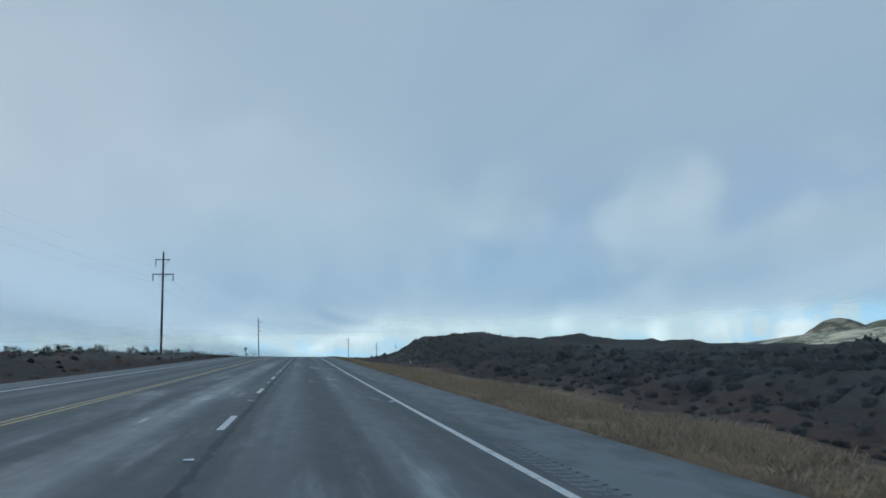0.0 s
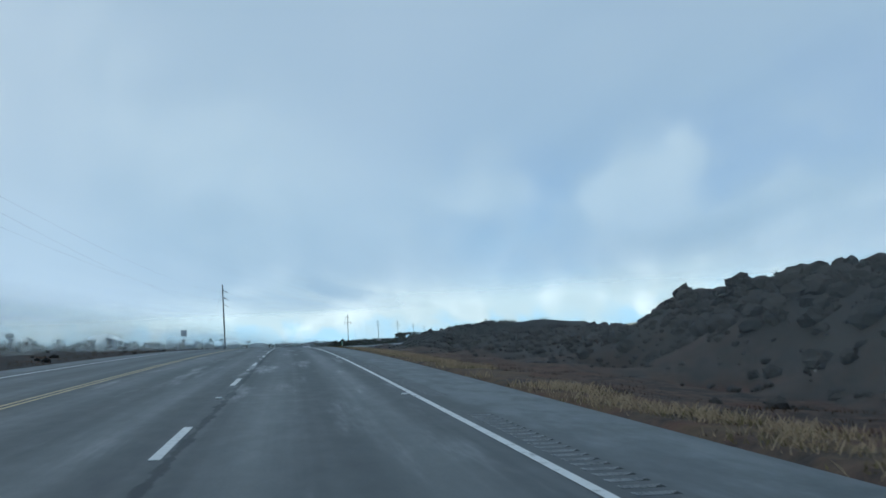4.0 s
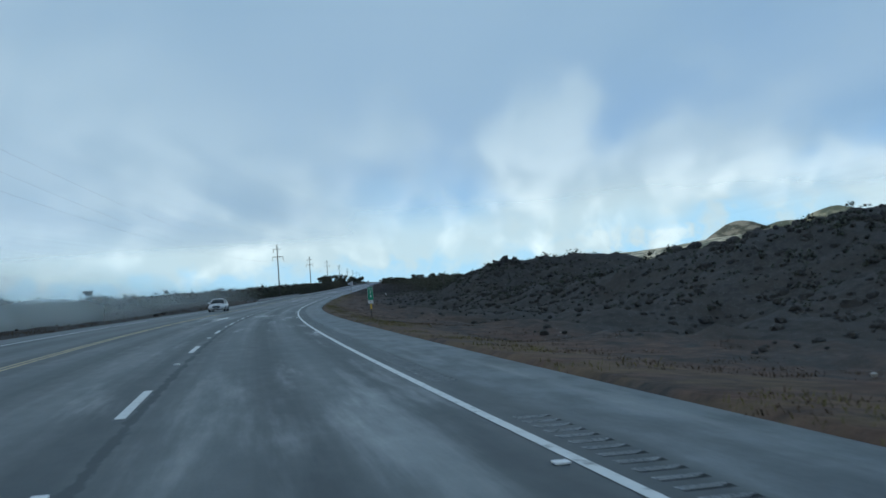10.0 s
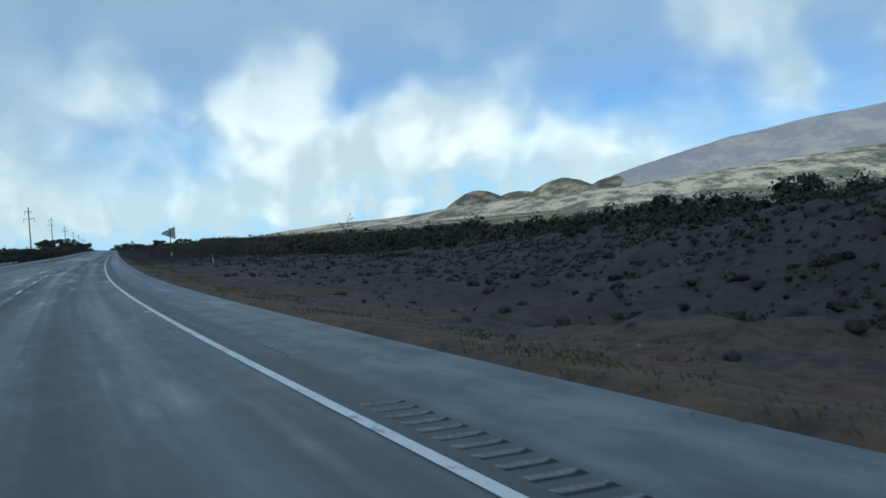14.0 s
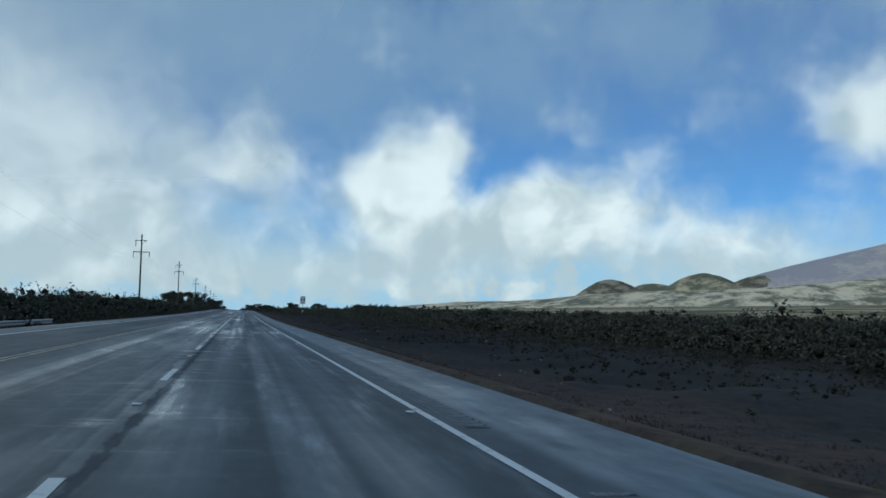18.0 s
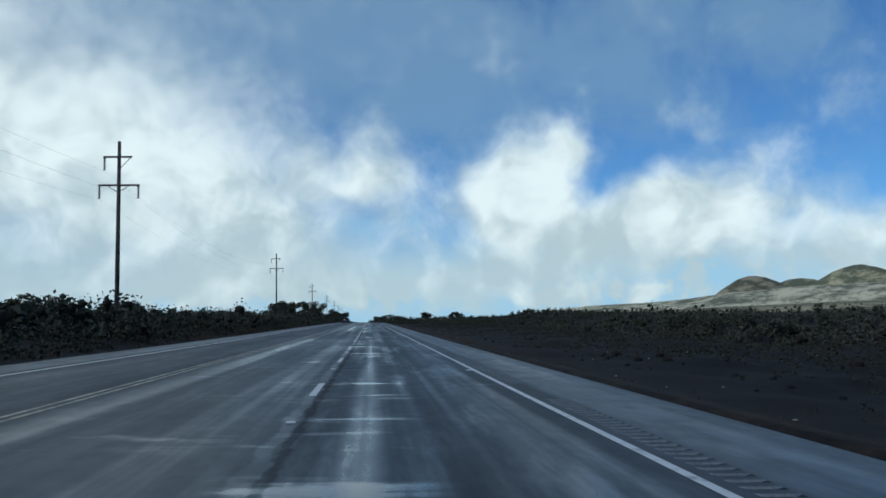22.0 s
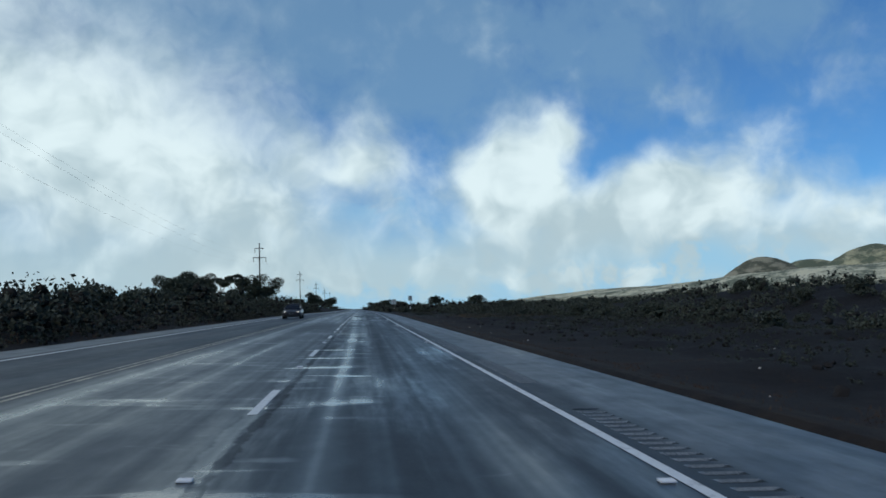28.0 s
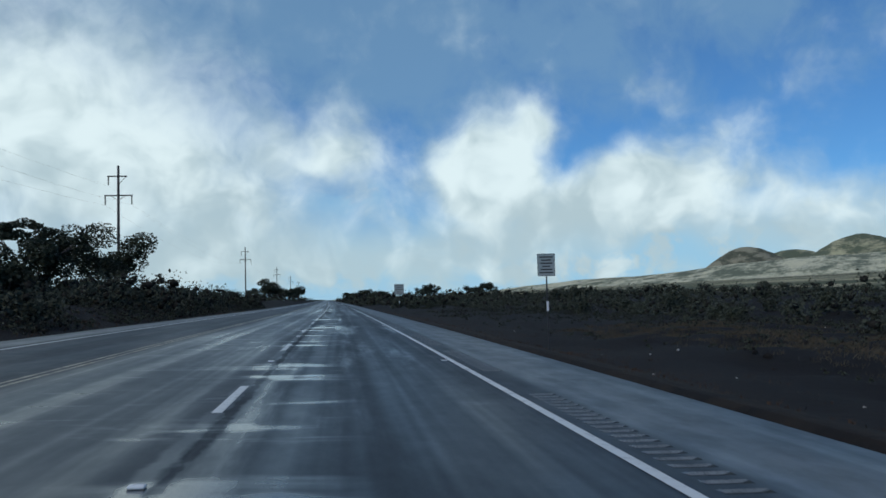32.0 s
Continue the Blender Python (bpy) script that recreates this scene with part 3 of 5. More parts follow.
def grid_mesh(name, ss, dd, zfun):
    """A sheet over stations ss and offsets dd, with metre coordinates."""
    S, D = np.meshgrid(ss, dd, indexing="ij")
    P = road_xyz(S, D)
    P[..., 2] += zfun(S, D, P)
    nd, ns = len(dd), len(ss)
    i = (np.arange(ns - 1)[:, None] * nd + np.arange(nd - 1)[None, :]).ravel()
    faces = np.stack([i, i + 1, i + nd + 1, i + nd], 1)
    me = bpy.data.meshes.new(name)
    me.from_pydata(P.reshape(-1, 3).tolist(), [], faces.tolist())
    uv = me.uv_layers.new(name="road")
    loops = faces.ravel()
    uv.data.foreach_set("uv", np.stack([D.ravel()[loops], S.ravel()[loops]], 1).astype(np.float32).ravel())
    me.polygons.foreach_set("use_smooth", np.ones(len(faces), bool))
    me.update()
    return me


def structure(name, me, mat, label, category):
    me.materials.append(mat)
    return tagged(new(name, me), label, category, kind="structure")


def part(name, me, mat, parent, label="", at_pose=None):
    """A mesh (or bmesh) as one object under a thing."""
    if isinstance(me, bmesh.types.BMesh):
        bm, me = me, bpy.data.meshes.new(name)
        bm.to_mesh(me)
        bm.free()
    if mat is not None and not me.materials:
        me.materials.append(mat)
    ob = new(name, me)
    ob.parent = parent
    if at_pose is not None:
        ob.matrix_local = at_pose
    if label:
        ob["label"] = label
    return ob


# ground
OFFS_R = np.concatenate([np.arange(4.3, 8.0, 0.6), np.arange(8.0, 46, 0.8), np.arange(46, 90, 3.0), [95, 105, 120, 140, 160, 200, 260, 340, 450, 600, 800, 1100, 1500, 2000, 2700, 3600, 4600]])
OFFS_L = -np.concatenate([np.arange(10.3, 13, 0.5), np.arange(13.0, 44, 1.2), np.arange(46, 90, 4.0), [100, 120, 160, 220, 320, 500, 800, 1300, 2000, 3000, 4600]])[::-1]
STATIONS = np.concatenate([[-60, -50, -40, -30], np.arange(-24, 480, 1.0), np.arange(480, 900, 1.5), np.arange(900, 1300, 8), np.arange(1300, 2000, 50), np.arange(2000, 5100, 200)])


def ground_height(S, D, P):
    return ground_rel(S, D) + relief(S, D, P)


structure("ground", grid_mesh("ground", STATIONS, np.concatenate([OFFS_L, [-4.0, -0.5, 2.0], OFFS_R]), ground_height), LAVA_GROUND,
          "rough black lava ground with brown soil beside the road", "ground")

# road: two sheets with the milled strip between them
RUMBLE_IN, RUMBLE_OUT = 2.56, 2.92
ROAD_S = np.concatenate([np.arange(-60, 1200, 3.0), np.arange(1200, 4000, 40.0)])


def road_sheet(name, offs):
    return grid_mesh(name, ROAD_S, offs, lambda S, D, P: np.where((D <= LEFT_EDGE) | (D >= RIGHT_EDGE), -0.22, 0.0))


road = structure("road", road_sheet("road", [LEFT_EDGE, LEFT_EDGE + 0.04, -8, -5, -2, 0.5, RUMBLE_IN]), ASPHALT, "damp dark asphalt highway with worn wheel paths and water streaks", "road")
part("shoulder", road_sheet("shoulder", [RUMBLE_OUT, 3.8, RIGHT_EDGE - 0.04, RIGHT_EDGE]), ASPHALT, road, "pale damp asphalt shoulder with wet sheen painted in")


GAPS = ((104.8, 108.4), (202.6, 206.2), (209.7, 213.3), (293.0, 296.6), (363.1, 366.7), (424.3, 427.9), (469.6, 473.4), (477.4, 481.0), (588.4, 592.0), (668.0, 671.6), (747.6, 751.2), (779.6, 783.2), (858.8, 862.4))


def grooved(s):
    """Whether the strip is milled here: long runs with short plain gaps."""
    for a, b in GAPS:
        if abs(s - (a + b) / 2) < 8:
            return not a <= s <= b
    return (s - 343.1) % 12.192 > 3.66


def rumble_strip():
    rows, heights = [], []
    s = -24.0
    while s < 1000:
        rows += [s, s + 0.05, s + 0.12, s + 0.155]
        cut = -0.020 if grooved(s) else 0.0
        heights += [0.0, cut, cut * 0.9, 0.0]
        s += 0.30
    hs = np.array(heights)
    return grid_mesh("rumble_strip", np.array(rows), [RUMBLE_IN, RUMBLE_IN + 0.05, RUMBLE_OUT - 0.05, RUMBLE_OUT],
                     lambda S, D, P: np.where((D > RUMBLE_IN + 0.01) & (D < RUMBLE_OUT - 0.01), hs[:, None], 0.0))


rum = rumble_strip()
rum.polygons.foreach_set("use_smooth", np.zeros(len(rum.polygons), bool))
for mat in (ASPHALT, GROOVE_GLINT, GROOVE_SHADE):
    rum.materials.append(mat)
# Near walls and floors take the shade colour, far walls the glint.
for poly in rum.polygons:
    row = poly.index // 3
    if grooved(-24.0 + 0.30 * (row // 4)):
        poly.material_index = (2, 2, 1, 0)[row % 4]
tagged(part("rumble_strip", rum, GROOVE_SHADE, road, "grooves milled into the asphalt"), kind="stuff")


def line(name, d, w, mat, label):
    part(name, grid_mesh(name, ROAD_S, [d - w / 2, d + w / 2], lambda S, D, P: 0.005 + 0 * S), mat, road, label)


line("edge_line", EDGE_LINE, 0.112, WHITE_PAINT, "solid white edge line")
line("edge_line", LEFT_LINE, 0.14, WHITE_PAINT, "solid white edge line")
line("centre_line", CENTRE - 0.1, 0.085, YELLOW_PAINT, "solid yellow centre line")
line("centre_line", CENTRE + 0.1, 0.085, YELLOW_PAINT, "solid yellow centre line")


def box_bm(x0, x1, y0, y1, z0, z1, bevel=0.0, bm=None):
    bm = bm or bmesh.new()
    r = bmesh.ops.create_cube(bm, size=1.0, matrix=Matrix.LocRotScale(((x0 + x1) / 2, (y0 + y1) / 2, (z0 + z1) / 2), None, (x1 - x0, y1 - y0, z1 - z0)))
    if bevel:
        es = list({e for v in r["verts"] for e in v.link_edges})
        bmesh.ops.bevel(bm, geom=es, offset=bevel, segments=2, affect="EDGES", profile=0.5)
    return bm


def tube_bm(pts, radii, seg=8, bm=None):
    """A round bar along points, closed at its ends."""
    bm = bm or bmesh.new()
    rings = []
    for n, (p, r) in enumerate(zip(pts, radii)):
        a, b = Vector(pts[max(0, n - 1)]), Vector(pts[min(len(pts) - 1, n + 1)])
        t = (b - a).normalized()
        u = t.cross(Vector((0, 0, 1)) if abs(t.z) < 0.9 else Vector((1, 0, 0))).normalized()
        v = t.cross(u)
        rings.append([bm.verts.new(Vector(p) + r * (math.cos(2 * math.pi * q / seg) * u + math.sin(2 * math.pi * q / seg) * v)) for q in range(seg)])
    for ra, rb in zip(rings, rings[1:]):
        for q in range(seg):
            bm.faces.new((ra[q], ra[(q + 1) % seg], rb[(q + 1) % seg], rb[q])).smooth = True
    bm.faces.new(rings[0]), bm.faces.new(rings[-1][::-1])
    return bm


def to_mesh(name, bm, mat):
    me = bpy.data.meshes.new(name)
    bmesh.ops.recalc_face_normals(bm, faces=bm.faces)
    bm.to_mesh(me)
    bm.free()
    me.materials.append(mat)
    return me


DASH = to_mesh("lane_dash", box_bm(-0.06, 0.06, 0, 3.05, 0, 0.006), WHITE_PAINT)
MARKER = to_mesh("reflector", box_bm(-0.06, 0.06, -0.05, 0.05, 0, 0.022, 0.008), SIGN_WHITE)


def lay(name, me, s, d, h=0.002):
    x, y, z = (float(v) for v in road_xyz(s, d, h))
    part(name, me, None, road, at_pose=pose(x, y, z, grade(s + 1.5), -math.degrees(CROSSFALL), heading(s + 1.5)))


for n in range(-2, 110):
    s = DASH_PHASE + 12.192 * n
    lay("lane_dash", DASH, s, LANE_LINE, 0.002)
    lay("reflector", MARKER, s - 4.0, LANE_LINE)
    if n % 2 == 0 and n < 80:
        lay("reflector", MARKER, s - 4.4, EDGE_LINE - 0.16)


# ---- low cloud ----


def cloud_material():
    m = bpy.data.materials.new("low_cloud")
    m.use_nodes = True
    k = Nodes(m.node_tree)
    uv = k.add("ShaderNodeUVMap")
    uv.uv_map = "road"
    p = uv.outputs[0]
    sep = k.add("ShaderNodeSeparateXYZ")
    k.put(sep.inputs[0], p)
    d, s = sep.outputs[0], sep.outputs[1]
    n = k.noise(k.scaled(p, (0.0075, 0.0011, 1)), 1.0, 3, 0.45, 0.2)
    wisp = k.noise(k.scaled(p, (0.022, 0.0042, 1)), 1.0, 3, 0.5, 0.4)
    reach = k.smooth(k.math("ADD", s, k.math("MULTIPLY", d, 0.25)), DECK_END, DECK_END - 330)
    a = k.math("ADD", reach, k.math("MULTIPLY", k.math("SUBTRACT", n, 0.5), 1.0))
    a = k.math("ADD", a, k.math("MULTIPLY", k.math("SUBTRACT", wisp, 0.5), 0.5))
    drift = k.math("MULTIPLY", k.math("MULTIPLY", k.smooth(s, 665, 585), k.smooth(d, 30, -20)), k.smooth(wisp, 0.3, 0.6, 0.5, 0.95))
    alpha = k.math("MULTIPLY", k.math("MAXIMUM", k.smooth(a, 0.0, 1.05), drift), 0.93)
    edge = k.math("MULTIPLY", k.smooth(k.math("ABSOLUTE", d), 1500, 700), k.smooth(s, -900, -500))
    alpha = k.math("MULTIPLY", alpha, k.math("MULTIPLY", edge, k.smooth(s, 740, 470)))
    thin = k.add("ShaderNodeBsdfTransparent")
    body = k.add("ShaderNodeBsdfTranslucent")
    k.put(body.inputs[0], k.mix(k.smooth(n, 0.3, 0.7), k.mix(k.smooth(s, 80, 330), (0.70, 0.80, 0.76), (0.56, 0.75, 0.79)), k.mix(k.smooth(s, 80, 330), (1.0, 1.0, 0.90), (0.86, 1.0, 0.97))))
    mix = k.add("ShaderNodeMixShader")
    k.put(mix.inputs[0], alpha), k.put(mix.inputs[1], thin.outputs[0]), k.put(mix.inputs[2], body.outputs[0])
    out = k.add("ShaderNodeOutputMaterial")
    k.put(out.inputs[0], mix.outputs[0])
    return m


DECK_END = 670.0
deck = grid_mesh("cloud_layer", np.concatenate([[-59.0], np.arange(0, 800, 50.0)]), [-1500, -700, -300, -100, 0, 100, 300, 700, 1500], lambda S, D, P: 38.0 - 0.028 * np.clip(S, 0, 800))
structure("cloud_layer", deck, cloud_material(), "thin grey layer of low cloud drifting over the road", "cloud")


# ---- ground mist over the field ----


def mist_material(name, rise, fade, lo, hi):
    m = bpy.data.materials.new(name)
    m.use_nodes = True
    k = Nodes(m.node_tree)
    uv = k.add("ShaderNodeUVMap")
    uv.uv_map = "road"
    sep = k.add("ShaderNodeSeparateXYZ")
    k.put(sep.inputs[0], uv.outputs[0])
    high, s = sep.outputs[0], sep.outputs[1]
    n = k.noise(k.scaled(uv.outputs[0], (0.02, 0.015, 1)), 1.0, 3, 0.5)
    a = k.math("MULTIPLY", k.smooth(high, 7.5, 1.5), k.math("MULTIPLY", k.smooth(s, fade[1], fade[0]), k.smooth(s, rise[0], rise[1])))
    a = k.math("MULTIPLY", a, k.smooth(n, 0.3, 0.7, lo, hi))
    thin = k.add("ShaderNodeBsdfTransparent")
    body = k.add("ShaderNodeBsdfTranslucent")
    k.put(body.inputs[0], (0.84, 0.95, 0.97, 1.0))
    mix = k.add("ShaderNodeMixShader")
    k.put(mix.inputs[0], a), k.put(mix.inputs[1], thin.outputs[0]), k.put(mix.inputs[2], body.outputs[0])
    out = k.add("ShaderNodeOutputMaterial")
    k.put(out.inputs[0], mix.outputs[0])
    return m


MIST = mist_material("ground_mist", (10, 190), (380, 470), 0.16, 0.34)
THIN_MIST = mist_material("thin_mist", (-50, 20), (150, 300), 0.02, 0.055)


def mist_curtain(d, tall, mat):
    """An upright drift of mist along the road; its coordinates are height and station."""
    ss, hh = np.arange(-50.0, 481, 20.0), np.linspace(0, tall, 6)
    S, H = np.meshgrid(ss, hh, indexing="ij")
    D = d + 1.5 * np.sin(S * 0.05 + d)
    P = road_xyz(S, D)
    P[..., 2] += ground_rel(S, D) - 0.2 + H
    n = len(hh)
    i = (np.arange(len(ss) - 1)[:, None] * n + np.arange(n - 1)[None, :]).ravel()
    faces = np.stack([i, i + 1, i + n + 1, i + n], 1)
    me = bpy.data.meshes.new("ground_mist")
    me.from_pydata(P.reshape(-1, 3).tolist(), [], faces.tolist())
    uv = me.uv_layers.new(name="road")
    q = faces.ravel()
    uv.data.foreach_set("uv", np.stack([H.ravel()[q] * 7.5 / tall, S.ravel()[q]], 1).astype(np.float32).ravel())
    structure("ground_mist", me, mat, "thin drifting mist lying over the scrub", "mist")


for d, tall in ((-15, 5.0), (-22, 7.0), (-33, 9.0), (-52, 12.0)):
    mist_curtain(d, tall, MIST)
# Faint sheets added on the right to veil the lava and lift its darks.
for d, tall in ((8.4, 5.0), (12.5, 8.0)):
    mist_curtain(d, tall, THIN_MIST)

# ---- mountains ----


def polar_hill(name, centre, az0, az1, r0, r1, na, nr, fun, mat, label):
    """A heightfield over azimuth and distance from a point."""
    verts, faces = [], []
    for i in range(na + 1):
        a = radians(az0 + (az1 - az0) * i / na)
        for j in range(nr + 1):
            r = r0 + (r1 - r0) * j / nr
            x, y = centre[0] + r * math.sin(a), centre[1] + r * math.cos(a)
            verts.append((x, y, fun(math.degrees(a), r, x, y)))
    for i in range(na):
        for j in range(nr):
            q = i * (nr + 1) + j
            faces.append((q, q + 1, q + nr + 2, q + nr + 1))
    me = bpy.data.meshes.new(name)
    me.from_pydata(verts, [], faces)
    me.polygons.foreach_set("use_smooth", np.ones(len(faces), bool))
    return structure(name, me, mat, label, "mountain")


VIEW_MID = (-25.0, 430.0)


def mountain_z(a, r, x, y):
    crest = float(np.interp(a, (28, 33, 36, 38.2, 41.6, 44.7, 47.5, 50.6, 57.6, 66, 80, 110), (1.0, 1.9, 3.0, 3.8, 4.7, 5.35, 5.75, 6.15, 6.6, 7.0, 7.4, 6)))
    rise = float(smoothstep(np.array(r), 3000, 4250))
    low = 0.030 * r - 25
    top = 4250 * math.tan(radians(crest)) + 8
    n = noise.fractal((x * 0.0022, y * 0.0022, 0.5), 0.8, 2.0, 5)
    return low + (top - low) * rise ** 1.5 + n * 40 * (1 - 0.7 * rise) * min(1.0, (r - 1900) / 900)


polar_hill("mountain", VIEW_MID, 28, 112, 1900, 4300, 150, 60, mountain_z, UPPER_SLOPE, "huge smooth volcano slope with haze painted into its pale colour")


def grass_hills_z(a, r, x, y):
    el = float(np.interp(a, (9, 12, 15.9, 19, 22, 25, 27, 31, 33, 36, 41, 46, 52, 60, 72), (0.6, 1.0, 1.45, 1.65, 1.75, 1.95, 2.2, 2.4, 2.45, 2.55, 2.9, 3.3, 3.8, 4.0, 3.6)))
    top = 3850 * math.tan(radians(el)) + 9
    rise = float(smoothstep(np.array(r), 1500, 3850))
    n = noise.fractal((x * 0.004, y * 0.004, 2.5), 0.8, 2.0, 5)
    low = 0.02 * r - 20
    return low + (top - low) * rise + n * 14 * (1 - 0.8 * rise) * min(1.0, (r - 1300) / 600)


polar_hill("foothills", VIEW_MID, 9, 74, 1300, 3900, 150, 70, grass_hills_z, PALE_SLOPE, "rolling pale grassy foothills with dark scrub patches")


def dome(x0, y0, base, top, radius, name, mat, label, lean=0.0, rough=6.0):
    """A rounded volcanic hill: a convex crown, gullied flanks and a spreading foot."""
    verts, faces = [], []
    na, nr = 72, 24
    for i in range(na):
        a = 2 * math.pi * i / na
        for j in range(nr + 1):
            t = j / nr
            r = radius * 1.35 * t
            z = base + (top - base) * (0.62 * max(0.0, 1 - (1.25 * t) ** 2.0) + 0.38 * (1 - t * t) ** 2.2)
            px, py = x0 + r * math.sin(a) * 1.1, y0 + r * math.cos(a)
            z += lean * (top - base) * math.sin(a) * t * (1 - t)
            z += rough * noise.fractal((px * 0.011, py * 0.011, 4.0), 0.8, 2.0, 5) * (0.25 + t) - rough * t * (1 - t) * abs(math.sin(a * 7 + 2 * noise.noise((px * 0.01, py * 0.01, 1.0))))
            verts.append((px, py, z))
    for i in range(na):
        k2 = (i + 1) % na
        for j in range(nr):
            faces.append((i * (nr + 1) + j, i * (nr + 1) + j + 1, k2 * (nr + 1) + j + 1, k2 * (nr + 1) + j))
    me = bpy.data.meshes.new(name)
    me.from_pydata(verts, [], faces)
    me.polygons.foreach_set("use_smooth", np.ones(len(faces), bool))
    return structure(name, me, mat, label, "hill")


def far_cloud_material():
    m = bpy.data.materials.new("mountain_cloud")
    m.use_nodes = True
    k = Nodes(m.node_tree)
    uv = k.add("ShaderNodeUVMap")
    uv.uv_map = "road"
    sep = k.add("ShaderNodeSeparateXYZ")
    k.put(sep.inputs[0], uv.outputs[0])
    n = k.noise(k.scaled(uv.outputs[0], (0.30, 0.55, 1)), 1.0, 6, 0.6)
    a = k.math("ADD", k.math("MULTIPLY", k.smooth(sep.outputs[0], 50, 64), k.smooth(sep.outputs[1], 4.2, 7.0)), k.math("MULTIPLY", k.math("SUBTRACT", n, 0.5), 0.9))
    a = k.math("MULTIPLY", k.smooth(a, 0.2, 0.9), k.math("MULTIPLY", k.smooth(sep.outputs[1], 14, 10), k.smooth(sep.outputs[1], 3.6, 5.0)))
    a = k.math("MULTIPLY", a, k.smooth(sep.outputs[0], 48, 54))
    thin, body = k.add("ShaderNodeBsdfTransparent"), k.add("ShaderNodeBsdfDiffuse")
    k.put(body.inputs[0], (0.80, 0.84, 0.82, 1.0))
    mix = k.add("ShaderNodeMixShader")
    k.put(mix.inputs[0], k.math("MULTIPLY", a, 0.8)), k.put(mix.inputs[1], thin.outputs[0]), k.put(mix.inputs[2], body.outputs[0])
    out = k.add("ShaderNodeOutputMaterial")
    k.put(out.inputs[0], mix.outputs[0])
    return m


def far_cloud():
    """A drift of cloud hanging before the high slope."""
    A, E = np.meshgrid(np.arange(46, 101, 3.0), np.arange(3.0, 15.1, 1.5), indexing="ij")
    a = np.radians(A)
    P = np.stack([VIEW_MID[0] + 2600 * np.sin(a), VIEW_MID[1] + 2600 * np.cos(a), 2600 * np.tan(np.radians(E)) + 8], -1)
    n = E.shape[1]
    i = (np.arange(E.shape[0] - 1)[:, None] * n + np.arange(n - 1)[None, :]).ravel()
    faces = np.stack([i, i + 1, i + n + 1, i + n], 1)
    me = bpy.data.meshes.new("mountain_cloud")
    me.from_pydata(P.reshape(-1, 3).tolist(), [], faces.tolist())
    uv = me.uv_layers.new(name="road")
    q = faces.ravel()
    uv.data.foreach_set("uv", np.stack([A.ravel()[q], E.ravel()[q]], 1).astype(np.float32).ravel())
    structure("mountain_cloud", me, far_cloud_material(), "pale cloud drifting across the high mountain slope", "cloud")


far_cloud()
dome(1935, 4019, 140, 243, 160, "cinder_cone", CONE_SLOPE, "rounded grey-brown cinder cone above the plain", -0.15)
dome(2180, 3650, 112, 258, 225, "grassy_hill", HILL_SLOPE, "pale grassy hill with scrub on its flank", -0.2, 12)
dome(2400, 3560, 112, 252, 275, "grassy_hill", CONE_SLOPE, "broad dark scrub-covered hill beside a paler one", 0.2, 12)
dome(2290, 4250, 150, 246, 190, "grassy_hill", HILL_SLOPE, "low rounded hill behind the cinder cone")

# ---- power line ----
POLES = [(-60, -20.8, 0.5, 15.2, "cross"), (125.4, -20.8, 0.5, 15.4, "cross"), (302.1, -20.2, 0.3, 15.4, "angle"), (500.8, -15.4, 0.0, 14.6, "cross"), (642.3, -19.5, 2.1, 13.0, "cross"),
         (777.8, -21.5, 2.7, 13.7, "cross"), (950.1, -24.4, 3.2, 13.8, "cross"), (1098.3, -24.2, 1.9, 14.6, "cross"), (1250, -24, 2.0, 14.5, "cross"), (1400, -24, 2.0, 14.5, "cross"), (1550, -24, 2.0, 14.5, "cross")]


def insulator_bm(length, bm=None, start=Vector((0, 0, 0)), way=Vector((0, 0, -1))):
    pts, rad = [], []
    n = 6
    for q in range(n):
        for f, r in ((0.0, 0.035), (0.25, 0.11), (0.55, 0.10), (0.7, 0.035)):
            pts.append(start + way * length * (q + f) / n), rad.append(r)
    return tube_bm(pts, rad, 8, bm)


def utility_pole(height, kind):
    root = new("utility_pole", to_mesh("utility_pole", tube_bm([(0, 0, -0.6), (0, 0, height * 0.5), (0, 0, height - 0.05), (0, 0, height)], [0.19, 0.16, 0.13, 0.09], 12), POLE_WOOD))
    ends = []
    if kind == "cross":
        z1, z2 = height - 1.25, height - 3.45
        part("upper_crossarm", box_bm(-1.15, 1.0, -0.2, -0.08, z1 - 0.07, z1 + 0.07, 0.01), POLE_WOOD, root)
        part("lower_crossarm", box_bm(-1.5, 1.6, -0.2, -0.08, z2 - 0.07, z2 + 0.07, 0.01), POLE_WOOD, root)
        part("brace", tube_bm([(0.9, -0.14, z1 - 0.05), (0.1, -0.14, z1 - 0.9)], [0.03, 0.03], 6), POLE_WOOD, root)
        for sx in (-1, 1):
            part("brace", tube_bm([(sx * 0.8, -0.14, z2 - 0.05), (sx * 0.1, -0.14, z2 - 0.5)], [0.03, 0.03], 6), POLE_WOOD, root)
        for x, z in ((-1.05, z1), (-1.4, z2), (1.5, z2)):
            part("insulator", insulator_bm(1.0, start=Vector((x, -0.14, z - 0.08))), PORCELAIN, root, "dark ribbed insulator string")
            ends.append((x, -0.14, z - 1.1))
    else:
        for q in range(3):
            z = height - 1.3 - 1.65 * q
            way = Vector((0.86, 0, -0.6)).normalized()
            part("insulator", insulator_bm(1.25, start=Vector((0.12, 0, z)), way=way), PORCELAIN, root, "slanting insulator string")
            ends.append(tuple(Vector((0.12, 0, z)) + way * 1.25))
        part("guy_wire", tube_bm([(0, 0, height - 2), (-6.5, 0, 0.2)], [0.012, 0.012], 5), WIRE, root)
    return root, ends


hang = []
